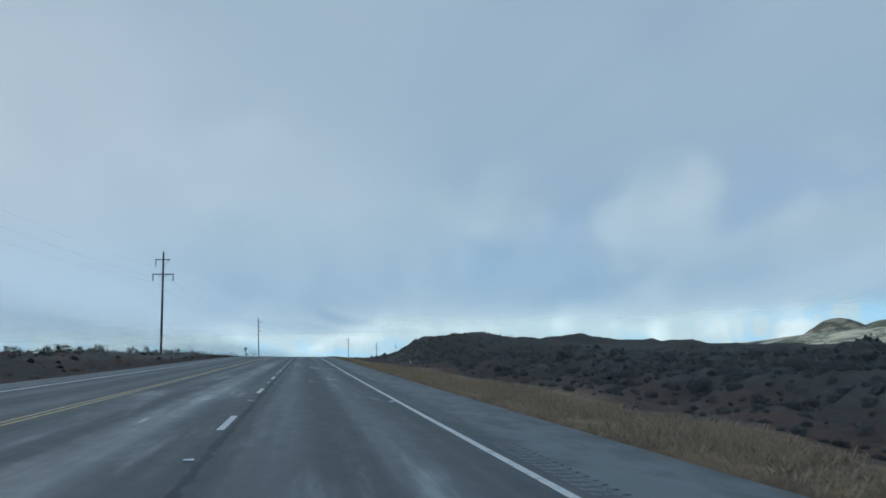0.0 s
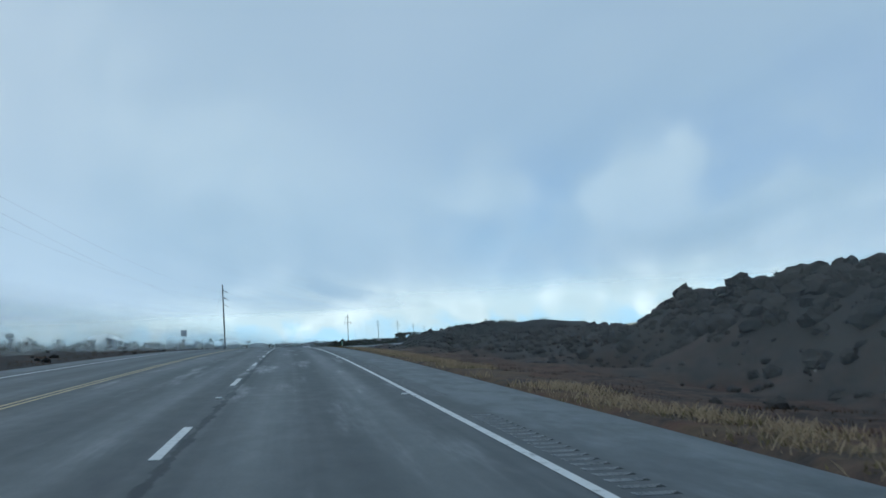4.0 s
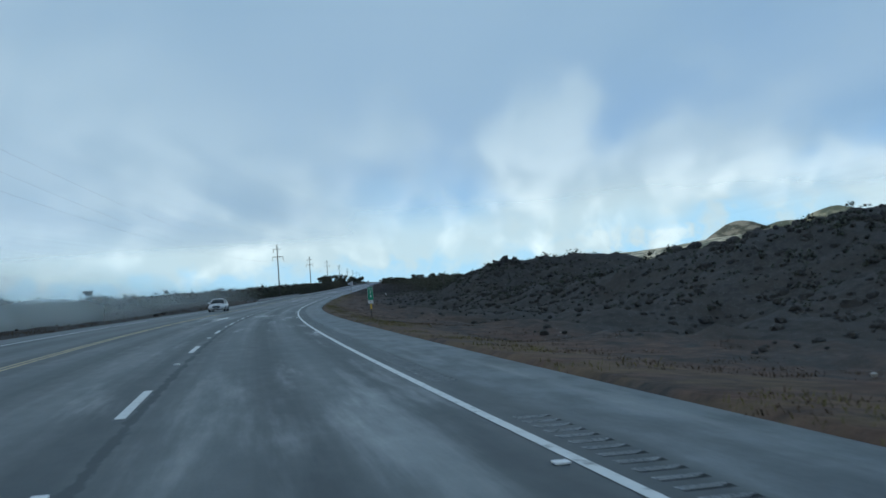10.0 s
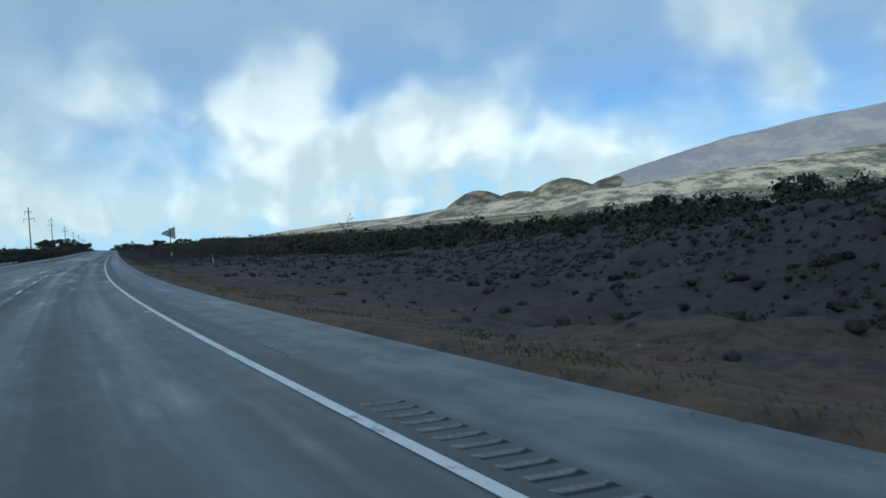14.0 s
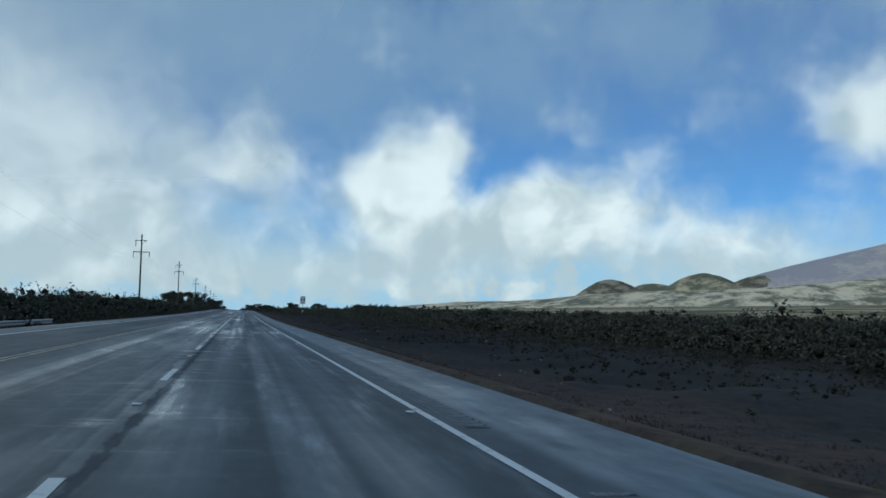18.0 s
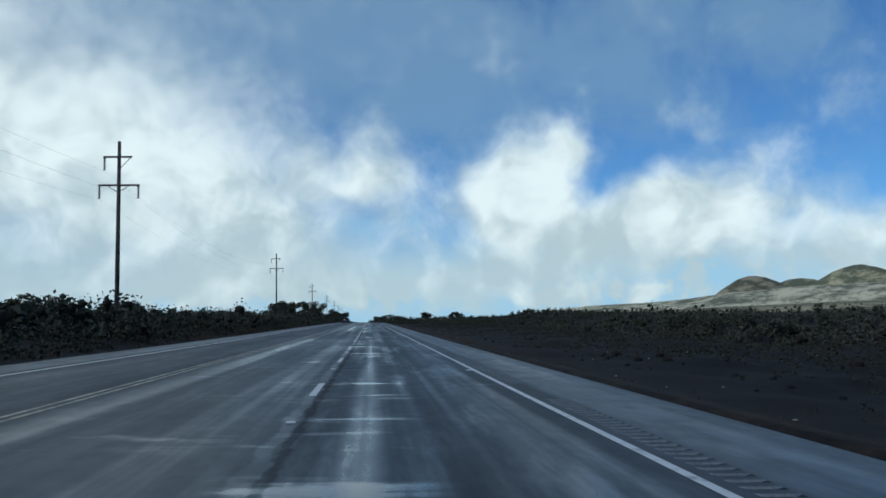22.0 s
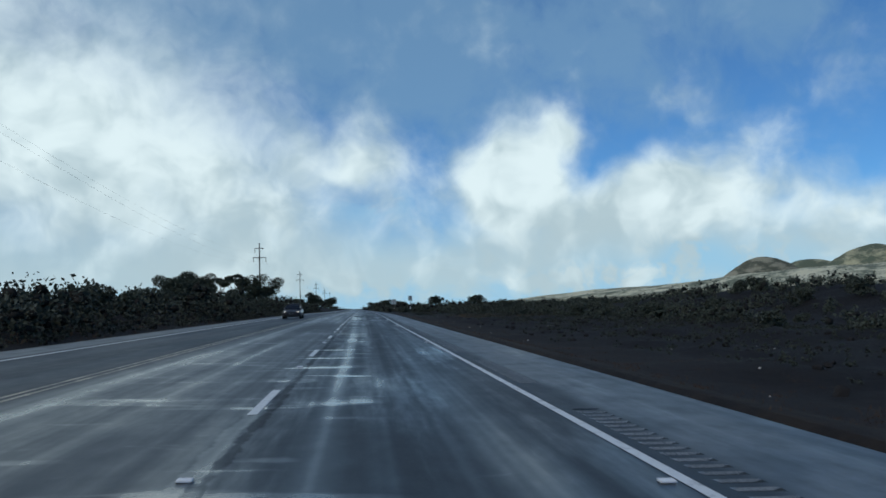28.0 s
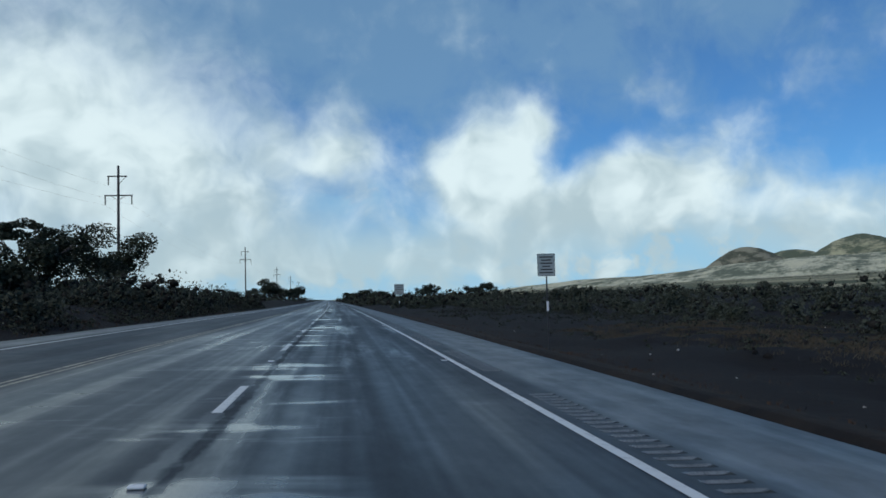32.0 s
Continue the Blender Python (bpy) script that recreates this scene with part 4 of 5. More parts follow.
for s, d, z, h, kind in POLES:
    pole, ends = utility_pole(h, kind)
    floor = min(z, ground_z(s, d) - float(road_xyz(s, d)[2]))
    m = at(s, d, z)
    if kind == "angle":
        m = m @ pose(0, 0, 0, 0, -1.6, 0)
    pole.matrix_world = m
    me = pole.data
    for v in me.vertices:
        if v.co.z < 0:
            v.co.z = min(-0.6, floor - z - 0.4)
    tagged(pole, "tall weathered wooden utility pole " + ("with three slanting insulators" if kind == "angle" else "with two crossarms and insulators"), "utility pole", group="power line poles")
    hang.append([m @ Vector(e) for e in ends])
for a, b in zip(hang, hang[1:]):
    for p, q in zip(a, b):
        n = 24
        pts = [p.lerp(q, t / n) - Vector((0, 0, 4 * 2.2 * (t / n) * (1 - t / n))) for t in range(n + 1)]
        wire = new("power_wire", to_mesh("power_wire", tube_bm(pts, [0.0045] * (n + 1), 5), WIRE))
        tagged(wire, "thin dark overhead wire sagging between wooden poles", "power line", group="overhead wires")


# ---- signs ----
def letters(text, size, mat, parent, x, z, y, label=""):
    cu = bpy.data.curves.new("lettering", "FONT")
    cu.body, cu.size, cu.align_x, cu.align_y, cu.extrude = text, size, "CENTER", "CENTER", 0.002
    ob = new("lettering", cu)
    me = bpy.data.meshes.new_from_object(ob.evaluated_get(bpy.context.evaluated_depsgraph_get()))
    bpy.data.objects.remove(ob)
    me.materials.clear()
    return part("lettering", me, mat, parent, label, pose(x, y, z, 90, 0, 0))


def rounded_plate(w, h, t, r=0.04, z=0.0):
    bm = bmesh.new()
    pts = []
    for cx, cz, a0 in ((w / 2 - r, h / 2 - r, 0), (-w / 2 + r, h / 2 - r, 90), (-w / 2 + r, -h / 2 + r, 180), (w / 2 - r, -h / 2 + r, 270)):
        for q in range(5):
            a = radians(a0 + 22.5 * q)
            pts.append((cx + r * math.cos(a), 0, cz + r * math.sin(a) + z))
    f = bm.faces.new([bm.verts.new(p) for p in pts])
    r2 = bmesh.ops.extrude_face_region(bm, geom=[f])
    bmesh.ops.translate(bm, verts=[v for v in r2["geom"] if isinstance(v, bmesh.types.BMVert)], vec=(0, t, 0))
    bmesh.ops.recalc_face_normals(bm, faces=bm.faces)
    return bm


def sign_post(height, low=-0.5):
    bm = box_bm(-0.025, 0.025, 0.0, 0.04, low, height, 0.006)
    return new("road_sign", to_mesh("road_sign", bm, POST_STEEL))


def stand(root, s, d, turn=0.0):
    x, y, _ = (float(v) for v in road_xyz(s, d))
    root.matrix_world = pose(x, y, ground_z(s, d), 0, 0, heading(s) + turn)
    return root


def rel(s, d):
    return ground_z(s, d) - float(road_xyz(s, d)[2])


# mile marker
MS, MD = 304.0, 6.72
o = -rel(MS, MD) - 0.55
sign = sign_post(2.15 + o)
panel = part("panel", rounded_plate(0.31, 0.80, 0.006, 0.02, 1.78 + o), SIGN_GREEN, sign, "green mile panel")
panel.location.y = -0.012
part("border", rounded_plate(0.33, 0.82, 0.004, 0.02, 1.78 + o), SIGN_WHITE, sign, "white rim").location.y = -0.005
letters("MILE", 0.115, SIGN_WHITE, panel, 0, 2.08 + o, -0.004)
letters("2", 0.24, SIGN_WHITE, panel, 0, 1.87 + o, -0.004)
letters("4", 0.24, SIGN_WHITE, panel, 0, 1.60 + o, -0.004)
sub = part("route_plate", rounded_plate(0.31, 0.19, 0.006, 0.02, 1.26 + o), SIGN_WHITE, sign, "small white plate below")
sub.location.y = -0.012
letters("200", 0.12, SIGN_BLACK, sub, 0, 1.26 + o, -0.004)
part("tape", box_bm(-0.045, 0.045, -0.012, 0.0, 0.82 + o, 1.14 + o), SIGN_YELLOW, sign, "yellow reflective tape")
tagged(stand(sign, MS, MD), "green mile marker sign on a thin steel post", "road sign")

# route shield
WS, WD = 577.5, 7.6
o = -rel(WS, WD) + 0.2
sign = sign_post(3.0 + o)
top = part("direction_plate", rounded_plate(0.61, 0.30, 0.006, 0.03, 2.82 + o), SIGN_WHITE, sign, "white plate with dark lettering")
top.location.y = -0.014
part("border", rounded_plate(0.64, 0.33, 0.004, 0.03, 2.82 + o), SIGN_BLACK, sign, "dark rim").location.y = -0.006
letters("WEST", 0.21, SIGN_BLACK, top, 0, 2.82 + o, -0.004)
shield = part("route_panel", rounded_plate(0.62, 0.62, 0.006, 0.03, 2.33 + o), SIGN_DARK, sign, "dark green square panel")
shield.location.y = -0.014
bm = bmesh.new()
outline = []
for q in range(40):
    a = 2 * math.pi * q / 40
    x, z = 0.27 * math.cos(a), 0.0
    u = math.sin(a)
    z = 0.30 * u if u > 0 else 0.26 * u
    w = 1.0 if u < 0 else (1 - u ** 2.2) ** 0.30 / max(0.15, math.cos(math.asin(min(1.0, u)))) ** 0.0
    x = 0.27 * (1 if math.cos(a) > 0 else -1) * ((1 - abs(u) ** 2.6) ** 0.5 if u < 0 else (1 - u) ** 0.62)
    outline.append(bm.verts.new((x, 0, 2.30 + o + z)))
bm.faces.new(outline)
r2 = bmesh.ops.extrude_face_region(bm, geom=list(bm.faces))
bmesh.ops.translate(bm, verts=[v for v in r2["geom"] if isinstance(v, bmesh.types.BMVert)], vec=(0, -0.004, 0))
bmesh.ops.recalc_face_normals(bm, faces=bm.faces)
part("shield", bm, SIGN_WHITE, shield, "white pointed shield")
letters("200", 0.25, SIGN_BLACK, shield, 0, 2.20 + o, -0.008)
part("tape", box_bm(-0.045, 0.045, -0.012, 0.0, 0.95 + o, 1.28 + o), SIGN_WHITE, sign, "white reflective tape")
tagged(stand(sign, WS, WD), "west route 200 sign, white plate over a dark shield panel", "road sign")

# pennant seen from behind
PS, PD = 431.2, 7.45
o = -rel(PS, PD)
sign = sign_post(3.05 + o)
bm = bmesh.new()
f = bm.faces.new([bm.verts.new(p) for p in ((0.38, 0, 3.12 + o), (0.42, 0, 3.06 + o), (0.42, 0, 2.16 + o), (0.38, 0, 2.10 + o), (-0.66, 0, 2.55 + o), (-0.68, 0, 2.61 + o), (-0.66, 0, 2.67 + o))])
r2 = bmesh.ops.extrude_face_region(bm, geom=[f])
bmesh.ops.translate(bm, verts=[v for v in r2["geom"] if isinstance(v, bmesh.types.BMVert)], vec=(0, 0.006, 0))
bmesh.ops.recalc_face_normals(bm, faces=bm.faces)
part("pennant", bm, SIGN_BACK, sign, "bare metal back of a pennant").location.y = 0.052
part("sticker", rounded_plate(0.10, 0.14, 0.003, 0.01, 2.27 + o), SIGN_YELLOW, sign, "small yellow sticker").location = (0.25, 0.047, 0)
part("tape", box_bm(-0.05, 0.05, -0.012, 0.0, 0.75 + o, 1.10 + o), SIGN_YELLOW, sign, "yellow reflective tape")
tagged(stand(sign, PS, PD, 4), "bare metal back of a pennant road sign on a post", "road sign")


def bar_sign(s, d, w, h, low, rows, label, back=False):
    o = -rel(s, d)
    sign = sign_post(low + h + o)
    p = part("panel", rounded_plate(w, h, 0.006, 0.03, low + h / 2 + o), SIGN_BACK if back else SIGN_GREY, sign, "plain metal back" if back else "pale panel with dark rows")
    p.location.y = 0.054 if back else -0.014
    if not back:
        part("border", rounded_plate(w + 0.03, h + 0.03, 0.004, 0.03, low + h / 2 + o), SIGN_BLACK, sign).location.y = -0.006
        for q in range(rows):
            z = low + h * (0.86 - 0.72 * q / max(1, rows - 1)) + o
            ww = w * (0.40, 0.30, 0.36, 0.22, 0.34)[q % 5]
            part("text_bar", box_bm(-ww, ww, -0.004, 0.0, z - h * 0.028, z + h * 0.028), POST_STEEL, p)
        part("tape", box_bm(-0.04, 0.04, -0.012, 0.0, 0.75 + o, 1.1 + o), SIGN_WHITE, sign, "white reflective tape")
    return tagged(stand(sign, s, d), label, "road sign")


bar_sign(878, 7.5, 0.62, 0.78, 2.02, 6, "dull grey notice sign with rows of dark text on a post")
bar_sign(955, 7.6, 1.15, 1.25, 1.85, 5, "large pale notice sign with dark text beside the shoulder")
bar_sign(215.5, -14.2, 0.76, 0.85, 1.9, 0, "road sign on a post seen from its bare back", True)

# ---- guard rail ----
GR0, GR1, GRD = 440.0, 528.0, -12.6
rail_bm = bmesh.new()
prof = ((0.0, 0.20), (0.06, 0.165), (0.06, 0.105), (-0.02, 0.045), (0.06, -0.015), (0.06, -0.075), (0.0, -0.11))
prev = None
for s in np.arange(GR0, GR1 + 0.1, 2.0):
    ring = [rail_bm.verts.new(tuple(float(c) for c in road_xyz(s, GRD + a, z))) for a, z in prof]
    ring += [rail_bm.verts.new(tuple(float(c) for c in road_xyz(s, GRD + a - 0.008, z))) for a, z in reversed(prof)]
    if prev:
        for q in range(len(ring)):
            rail_bm.faces.new((prev[q], prev[(q + 1) % len(ring)], ring[(q + 1) % len(ring)], ring[q]))
    prev = ring
rail = new("guard_rail", to_mesh("guard_rail", rail_bm, STEEL))
tagged(rail, "long galvanised steel guard rail on posts beside the road", "guard rail")
for s in np.arange(GR0 + 0.5, GR1, 1.9):
    part("rail_post", box_bm(-0.06, 0.06, -0.05, 0.05, -1.1, 0.17, 0.01), POLE_WOOD, rail, at_pose=at(s, GRD - 0.09, 0.0))

# ---- rocks ----
rng = random.Random(7)


def rock_mesh(seed, jag=0.7, sub=3):
    bm = bmesh.new()
    bmesh.ops.create_icosphere(bm, subdivisions=sub, radius=0.5)
    off = Vector((seed * 7.3, seed * 3.1, seed * 1.7))
    for v in bm.verts:
        n = v.co.normalized()
        k = 1 + jag * (noise.fractal(n * 1.3 + off, 0.6, 2.1, 4)) + 0.26 * noise.noise(n * 4.0 + off) + 0.14 * noise.noise(n * 9.0 + off)
        v.co = n * 0.5 * k
        v.co.z = v.co.z * 0.85
    return to_mesh("lava_boulder", bm, LAVA_ROCK)


ROCKS = [rock_mesh(n) for n in range(7)]


def boulder(s, d, size, sink=0.3):
    ob = new("lava_boulder", rng.choice(ROCKS))
    x, y, _ = (float(v) for v in road_xyz(s, d))
    ob.matrix_world = Matrix.LocRotScale((x, y, ground_z(s, d) + size * (0.42 - sink)), Euler((rng.uniform(-0.5, 0.5), rng.uniform(-0.5, 0.5), rng.uniform(0, 6.3))), (size * rng.uniform(0.8, 1.4), size * rng.uniform(0.8, 1.3), size * rng.uniform(0.7, 1.2)))
    tagged(ob, "rough black lava boulder on the lava ridge", "rock", group="boulders on the lava ridge")


for n in range(170):
    s = rng.uniform(-5, 345)
    a, b = float(np.interp(s, RIDGE_S, RIDGE_IN)), float(np.interp(s, RIDGE_S, RIDGE_OUT))
    boulder(s, rng.triangular(a + 2, b + 12, b), rng.choice((0.35, 0.4, 0.5, 0.6, 0.75, 0.95)))


for s, d, size in ((364.5, 27.5, 1.3), (366.5, 29.0, 1.9), (368.0, 27.2, 1.5), (369.5, 30.0, 2.2), (371.5, 28.2, 1.7), (373.5, 29.5, 1.3), (362.0, 29.5, 1.2)):
    boulder(s, d, size, 0.25)
for n in range(34):
    s = 192 + 2.2 * n + rng.uniform(-1, 1)
    boulder(s, float(np.interp(s, RIDGE_S, RIDGE_OUT)) + rng.uniform(-3, 3), rng.choice((0.8, 1.1, 1.4, 1.8)), 0.2)
for n in range(60):
    s = -5 + 2.3 * n + rng.uniform(-1, 1)
    boulder(s, float(np.interp(s, RIDGE_S, RIDGE_OUT)) + rng.uniform(-2, 2), rng.choice((0.5, 0.65, 0.8, 1.0)), 0.2)


def stuff_mesh(name, verts, faces, mat, label, category):
    me = bpy.data.meshes.new(name)
    me.from_pydata(verts, [], faces)
    me.materials.append(mat)
    return tagged(new(name, me), label, category, kind="stuff")


def rubble(name, count, smin, smax, dfun, sizes, mat, label, fine=1):
    base = []
    for sd in range(4):
        bm = bmesh.new()
        bmesh.ops.create_icosphere(bm, subdivisions=fine, radius=0.5)
        for v in bm.verts:
            v.co *= 1 + 0.5 * noise.noise(v.co * 2.1 + Vector((sd * 5.0, 0, 0))) + (0.35 * noise.noise(v.co * 6.5 + Vector((0, sd * 5.0, 0))) if fine > 1 else 0)
        base.append((np.array([v.co[:] for v in bm.verts]), [tuple(v.index for v in f.verts) for f in bm.faces]))
        bm.free()
    verts, faces = [], []
    ss = [rng.uniform(smin, smax) for n in range(count)]
    for p in ground_points(ss, [dfun(s) for s in ss]):
        pv, pf = rng.choice(base)
        size = rng.choice(sizes) * rng.uniform(0.7, 1.3)
        a = rng.uniform(0, 6.3)
        c, sn = math.cos(a), math.sin(a)
        q = pv * size * np.array([1.2, 0.9, 0.8])
        q = np.stack([q[:, 0] * c - q[:, 1] * sn + p[0], q[:, 0] * sn + q[:, 1] * c + p[1], q[:, 2] + p[2] + size * 0.1], 1)
        o = len(verts)
        verts += q.tolist()
        faces += [tuple(i + o for i in f) for f in pf]
    return stuff_mesh(name, verts, faces, mat, label, "rocks")


rubble("lava_rubble", 15000, -10, 430, lambda s: rng.triangular(9, float(np.interp(s, RIDGE_S, RIDGE_OUT)) + 14, float(np.interp(s, RIDGE_S, RIDGE_IN)) + 4), (0.12, 0.16, 0.2, 0.28, 0.4), LAVA_ROCK, "broken black lava rubble over the ridge")
rubble("lava_rubble", 1600, 410, 900, lambda s: rng.uniform(11, 45), (0.12, 0.18, 0.26, 0.4), DARK_ROCK, "low black lava rubble on the flat")
rubble("lava_rubble", 2000, -10, 950, lambda s: -rng.uniform(12.5, 34), (0.15, 0.25, 0.35, 0.5), DARK_ROCK, "low black lava rubble beyond the far shoulder")
rubble("lava_blocks", 700, 70, 140, lambda s: rng.triangular(float(np.interp(s, RIDGE_S, RIDGE_IN)) + 2, float(np.interp(s, RIDGE_S, RIDGE_OUT)) + 5, float(np.interp(s, RIDGE_S, RIDGE_OUT))), (0.28, 0.4, 0.55, 0.75), LAVA_ROCK, "jagged clinker crags on the crest of the lava ridge", 2)
rubble("lava_blocks", 1500, -10, 330, lambda s: float(np.interp(s, RIDGE_S, RIDGE_OUT)) + rng.uniform(-3, 5), (0.35, 0.5, 0.65, 0.85), LAVA_ROCK, "rough clinker lumps along the skyline of the lava ridge", 2)
rubble("lava_blocks", 2400, -10, 375, lambda s: rng.triangular(float(np.interp(s, RIDGE_S, RIDGE_IN)) + 1, float(np.interp(s, RIDGE_S, RIDGE_OUT)) + 10, float(np.interp(s, RIDGE_S, RIDGE_OUT))), (0.3, 0.4, 0.55, 0.75), LAVA_ROCK, "jagged clinker blocks heaped on the lava ridge", 2)
rubble("pale_stones", 520, 20, 900, lambda s: rng.triangular(6, 30, 9), (0.05, 0.07, 0.10), PALE_ROCK, "scattered small pale stones on the verge")


# ---- plants ----
def units(v):
    return v / np.linalg.norm(v, axis=-1, keepdims=True)


def leaf_cloud(verts, faces, centre, radius, count, leaf, flat, gen):
    """Small leaf quads in a ragged clump."""
    v = units(gen.normal(size=(count, 3))) * (gen.uniform(0.02, 1, (count, 1)) ** 0.25)
    p = np.array(centre) + v * radius * np.array([1, 1, flat])
    u = units(gen.normal(size=(count, 3)) * np.array([1, 1, 0.6]))
    w = units(np.cross(u, gen.normal(size=(count, 3))))
    l = leaf * gen.uniform(0.6, 1.4, (count, 1))
    q = np.stack([p - u * l, p + w * l * 0.5, p + u * l, p - w * l * 0.5], 1).reshape(-1, 3)
    o = len(verts)
    verts += q.tolist()
    faces += (np.arange(4 * count).reshape(-1, 4) + o).tolist()


def data_mesh(name, verts, faces, mat):
    me = bpy.data.meshes.new(name)
    me.from_pydata(verts, [], faces)
    me.materials.append(mat)
    return me


def shrub_meshes(seed):
    r, gen = random.Random(seed), np.random.default_rng(seed)
    bm = bmesh.new()
    v, f = [], []
    for q in range(7):
        a, tilt = r.uniform(0, 6.3), r.uniform(0.1, 0.75)
        h = r.uniform(0.55, 0.95)
        tip = Vector((math.cos(a) * tilt * h * 0.8, math.sin(a) * tilt * h * 0.8, h * 0.8))
        mid = tip * 0.5 + Vector((r.uniform(-0.06, 0.06), r.uniform(-0.06, 0.06), 0.03))
        tube_bm([(0, 0, -0.1), mid, tip], [0.035, 0.022, 0.008], 5, bm)
        leaf_cloud(v, f, tip, r.uniform(0.2, 0.32), 95, 0.058, 0.75, gen)
        leaf_cloud(v, f, mid + Vector((0, 0, 0.05)), r.uniform(0.2, 0.3), 50, 0.058, 0.7, gen)
    for q in range(4):
        a = r.uniform(0, 6.3)
        leaf_cloud(v, f, (math.cos(a) * 0.35, math.sin(a) * 0.35, 0.22), 0.26, 50, 0.058, 0.7, gen)
    return to_mesh("shrub", bm, BARK), data_mesh("crown", v, f, SHRUB)


SHRUBS = [shrub_meshes(50 + n) for n in range(6)]


def shrub(s, d, size, tall=1.0):
    wood, crown = SHRUBS[rng.randrange(6)]
    ob = new("shrub", wood)
    x, y, _ = (float(v) for v in road_xyz(s, d))
    ob.matrix_world = Matrix.LocRotScale((x, y, ground_z(s, d) - 0.05 * size), Euler((0, 0, rng.uniform(0, 6.3))), (size, size, size * tall))
    part("crown", crown, None, ob)
    tagged(ob, "dark green bushy shrub growing on the lava", "shrub", group="roadside shrubs")


def left_line(s):
    return -rng.triangular(15, 34, 19)


def right_line(s):
    lo = float(np.interp(s, (0, 250, 380, 450, 520, 900), (32, 42, 30, 28, 27, 25)))
    return rng.triangular(lo, lo + 30, lo + 6)


for n in range(110):
    s = rng.uniform(380, 960)
    shrub(s, right_line(s), rng.uniform(1.6, 2.9), rng.uniform(0.8, 1.1))
for n in range(120):
    s = rng.uniform(500, 960)
    shrub(s, left_line(s), rng.uniform(1.6, 2.6) * float(np.interp(s, (500, 900), (1.0, 1.15))), rng.uniform(0.75, 1.05))


for n in range(16):
    s = rng.uniform(965, 1130)
    shrub(s, rng.choice((1, 1, -1)) * rng.uniform(15, 55), rng.uniform(2.6, 4.0), rng.uniform(0.8, 1.0))


CORE = bmesh.new()
bmesh.ops.create_icosphere(CORE, subdivisions=1, radius=1.0)
CORE_V, CORE_F = np.array([v.co[:] for v in CORE.verts]), np.array([[v.index for v in f.verts] for f in CORE.faces])
CORE.free()


def shrubland(name, count, sfun, dfun, sfac, label, leaf=0.14, per=20, lobes=5):
    """Many leafy clumps in one mesh, cores coloured as inner shade, for what lies further off."""
    gen = np.random.default_rng(count)
    ss = [sfun() for n in range(count)]
    cs, rs = [], []
    for s, p in zip(ss, ground_points(ss, [dfun(s) for s in ss])):
        x, y, z = (float(c) for c in p)
        size = rng.uniform(0.7, 1.9) * sfac(s) * (1.1 + 0.9 * noise.noise((x * 0.09, y * 0.09, 6.1)))
        if size < 0.2:
            continue
        for q in range(lobes):
            cs.append((x + rng.uniform(-0.75, 0.75) * size, y + rng.uniform(-0.75, 0.75) * size, z + size * rng.uniform(0.0, 0.62)))
            rs.append(size * rng.uniform(0.28, 0.5))
    cs, rs = np.array(cs), np.array(rs)
    n = len(rs)
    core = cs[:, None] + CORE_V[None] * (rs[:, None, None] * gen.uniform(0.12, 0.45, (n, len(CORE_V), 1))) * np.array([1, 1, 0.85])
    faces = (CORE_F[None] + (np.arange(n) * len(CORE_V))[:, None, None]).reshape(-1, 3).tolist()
    per = int(per * 2.2)
    c2, r2 = np.repeat(cs, per, 0), np.repeat(rs, per)
    m = len(r2)
    p = c2 + units(gen.normal(size=(m, 3))) * (r2 * gen.uniform(0.35, 0.98, m))[:, None] * np.array([1, 1, 0.85])
    u = units(gen.normal(size=(m, 3)))
    w = units(np.cross(u, gen.normal(size=(m, 3))))
    l = (leaf * (0.55 + 0.55 * np.minimum(r2, 1.2)) * gen.uniform(0.4, 1.2, m))[:, None]
    q = np.stack([p - u * l, p + w * l * 0.6, p + u * l, p - w * l * 0.6], 1).reshape(-1, 3)
    o = n * len(CORE_V)
    faces += (np.arange(4 * m).reshape(-1, 4) + o).tolist()
    me = bpy.data.meshes.new(name)
    me.from_pydata(np.concatenate([core.reshape(-1, 3), q]).tolist(), [], faces)
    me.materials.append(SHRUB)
    me.materials.append(INNER_SHADE)
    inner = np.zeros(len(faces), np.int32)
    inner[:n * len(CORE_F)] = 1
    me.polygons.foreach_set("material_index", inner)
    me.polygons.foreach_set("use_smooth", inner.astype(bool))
    return tagged(new(name, me), label, "shrubs", kind="stuff")


def on_ridge(lo, hi):
    return lambda s: rng.triangular(float(np.interp(s, RIDGE_S, RIDGE_IN)) + lo, float(np.interp(s, RIDGE_S, RIDGE_OUT)) + hi, float(np.interp(s, RIDGE_S, RIDGE_OUT)))


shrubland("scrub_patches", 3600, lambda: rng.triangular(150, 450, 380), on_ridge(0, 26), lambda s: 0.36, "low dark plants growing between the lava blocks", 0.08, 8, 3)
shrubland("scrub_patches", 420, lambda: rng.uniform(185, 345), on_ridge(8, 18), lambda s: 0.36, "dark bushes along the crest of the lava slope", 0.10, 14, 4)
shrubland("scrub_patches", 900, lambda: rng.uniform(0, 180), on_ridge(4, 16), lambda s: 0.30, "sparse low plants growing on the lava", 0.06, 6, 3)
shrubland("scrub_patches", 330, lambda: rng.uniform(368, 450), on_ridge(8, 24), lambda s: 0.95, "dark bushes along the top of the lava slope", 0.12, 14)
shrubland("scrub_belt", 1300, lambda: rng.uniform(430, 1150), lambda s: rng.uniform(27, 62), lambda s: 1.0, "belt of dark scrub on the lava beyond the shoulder")
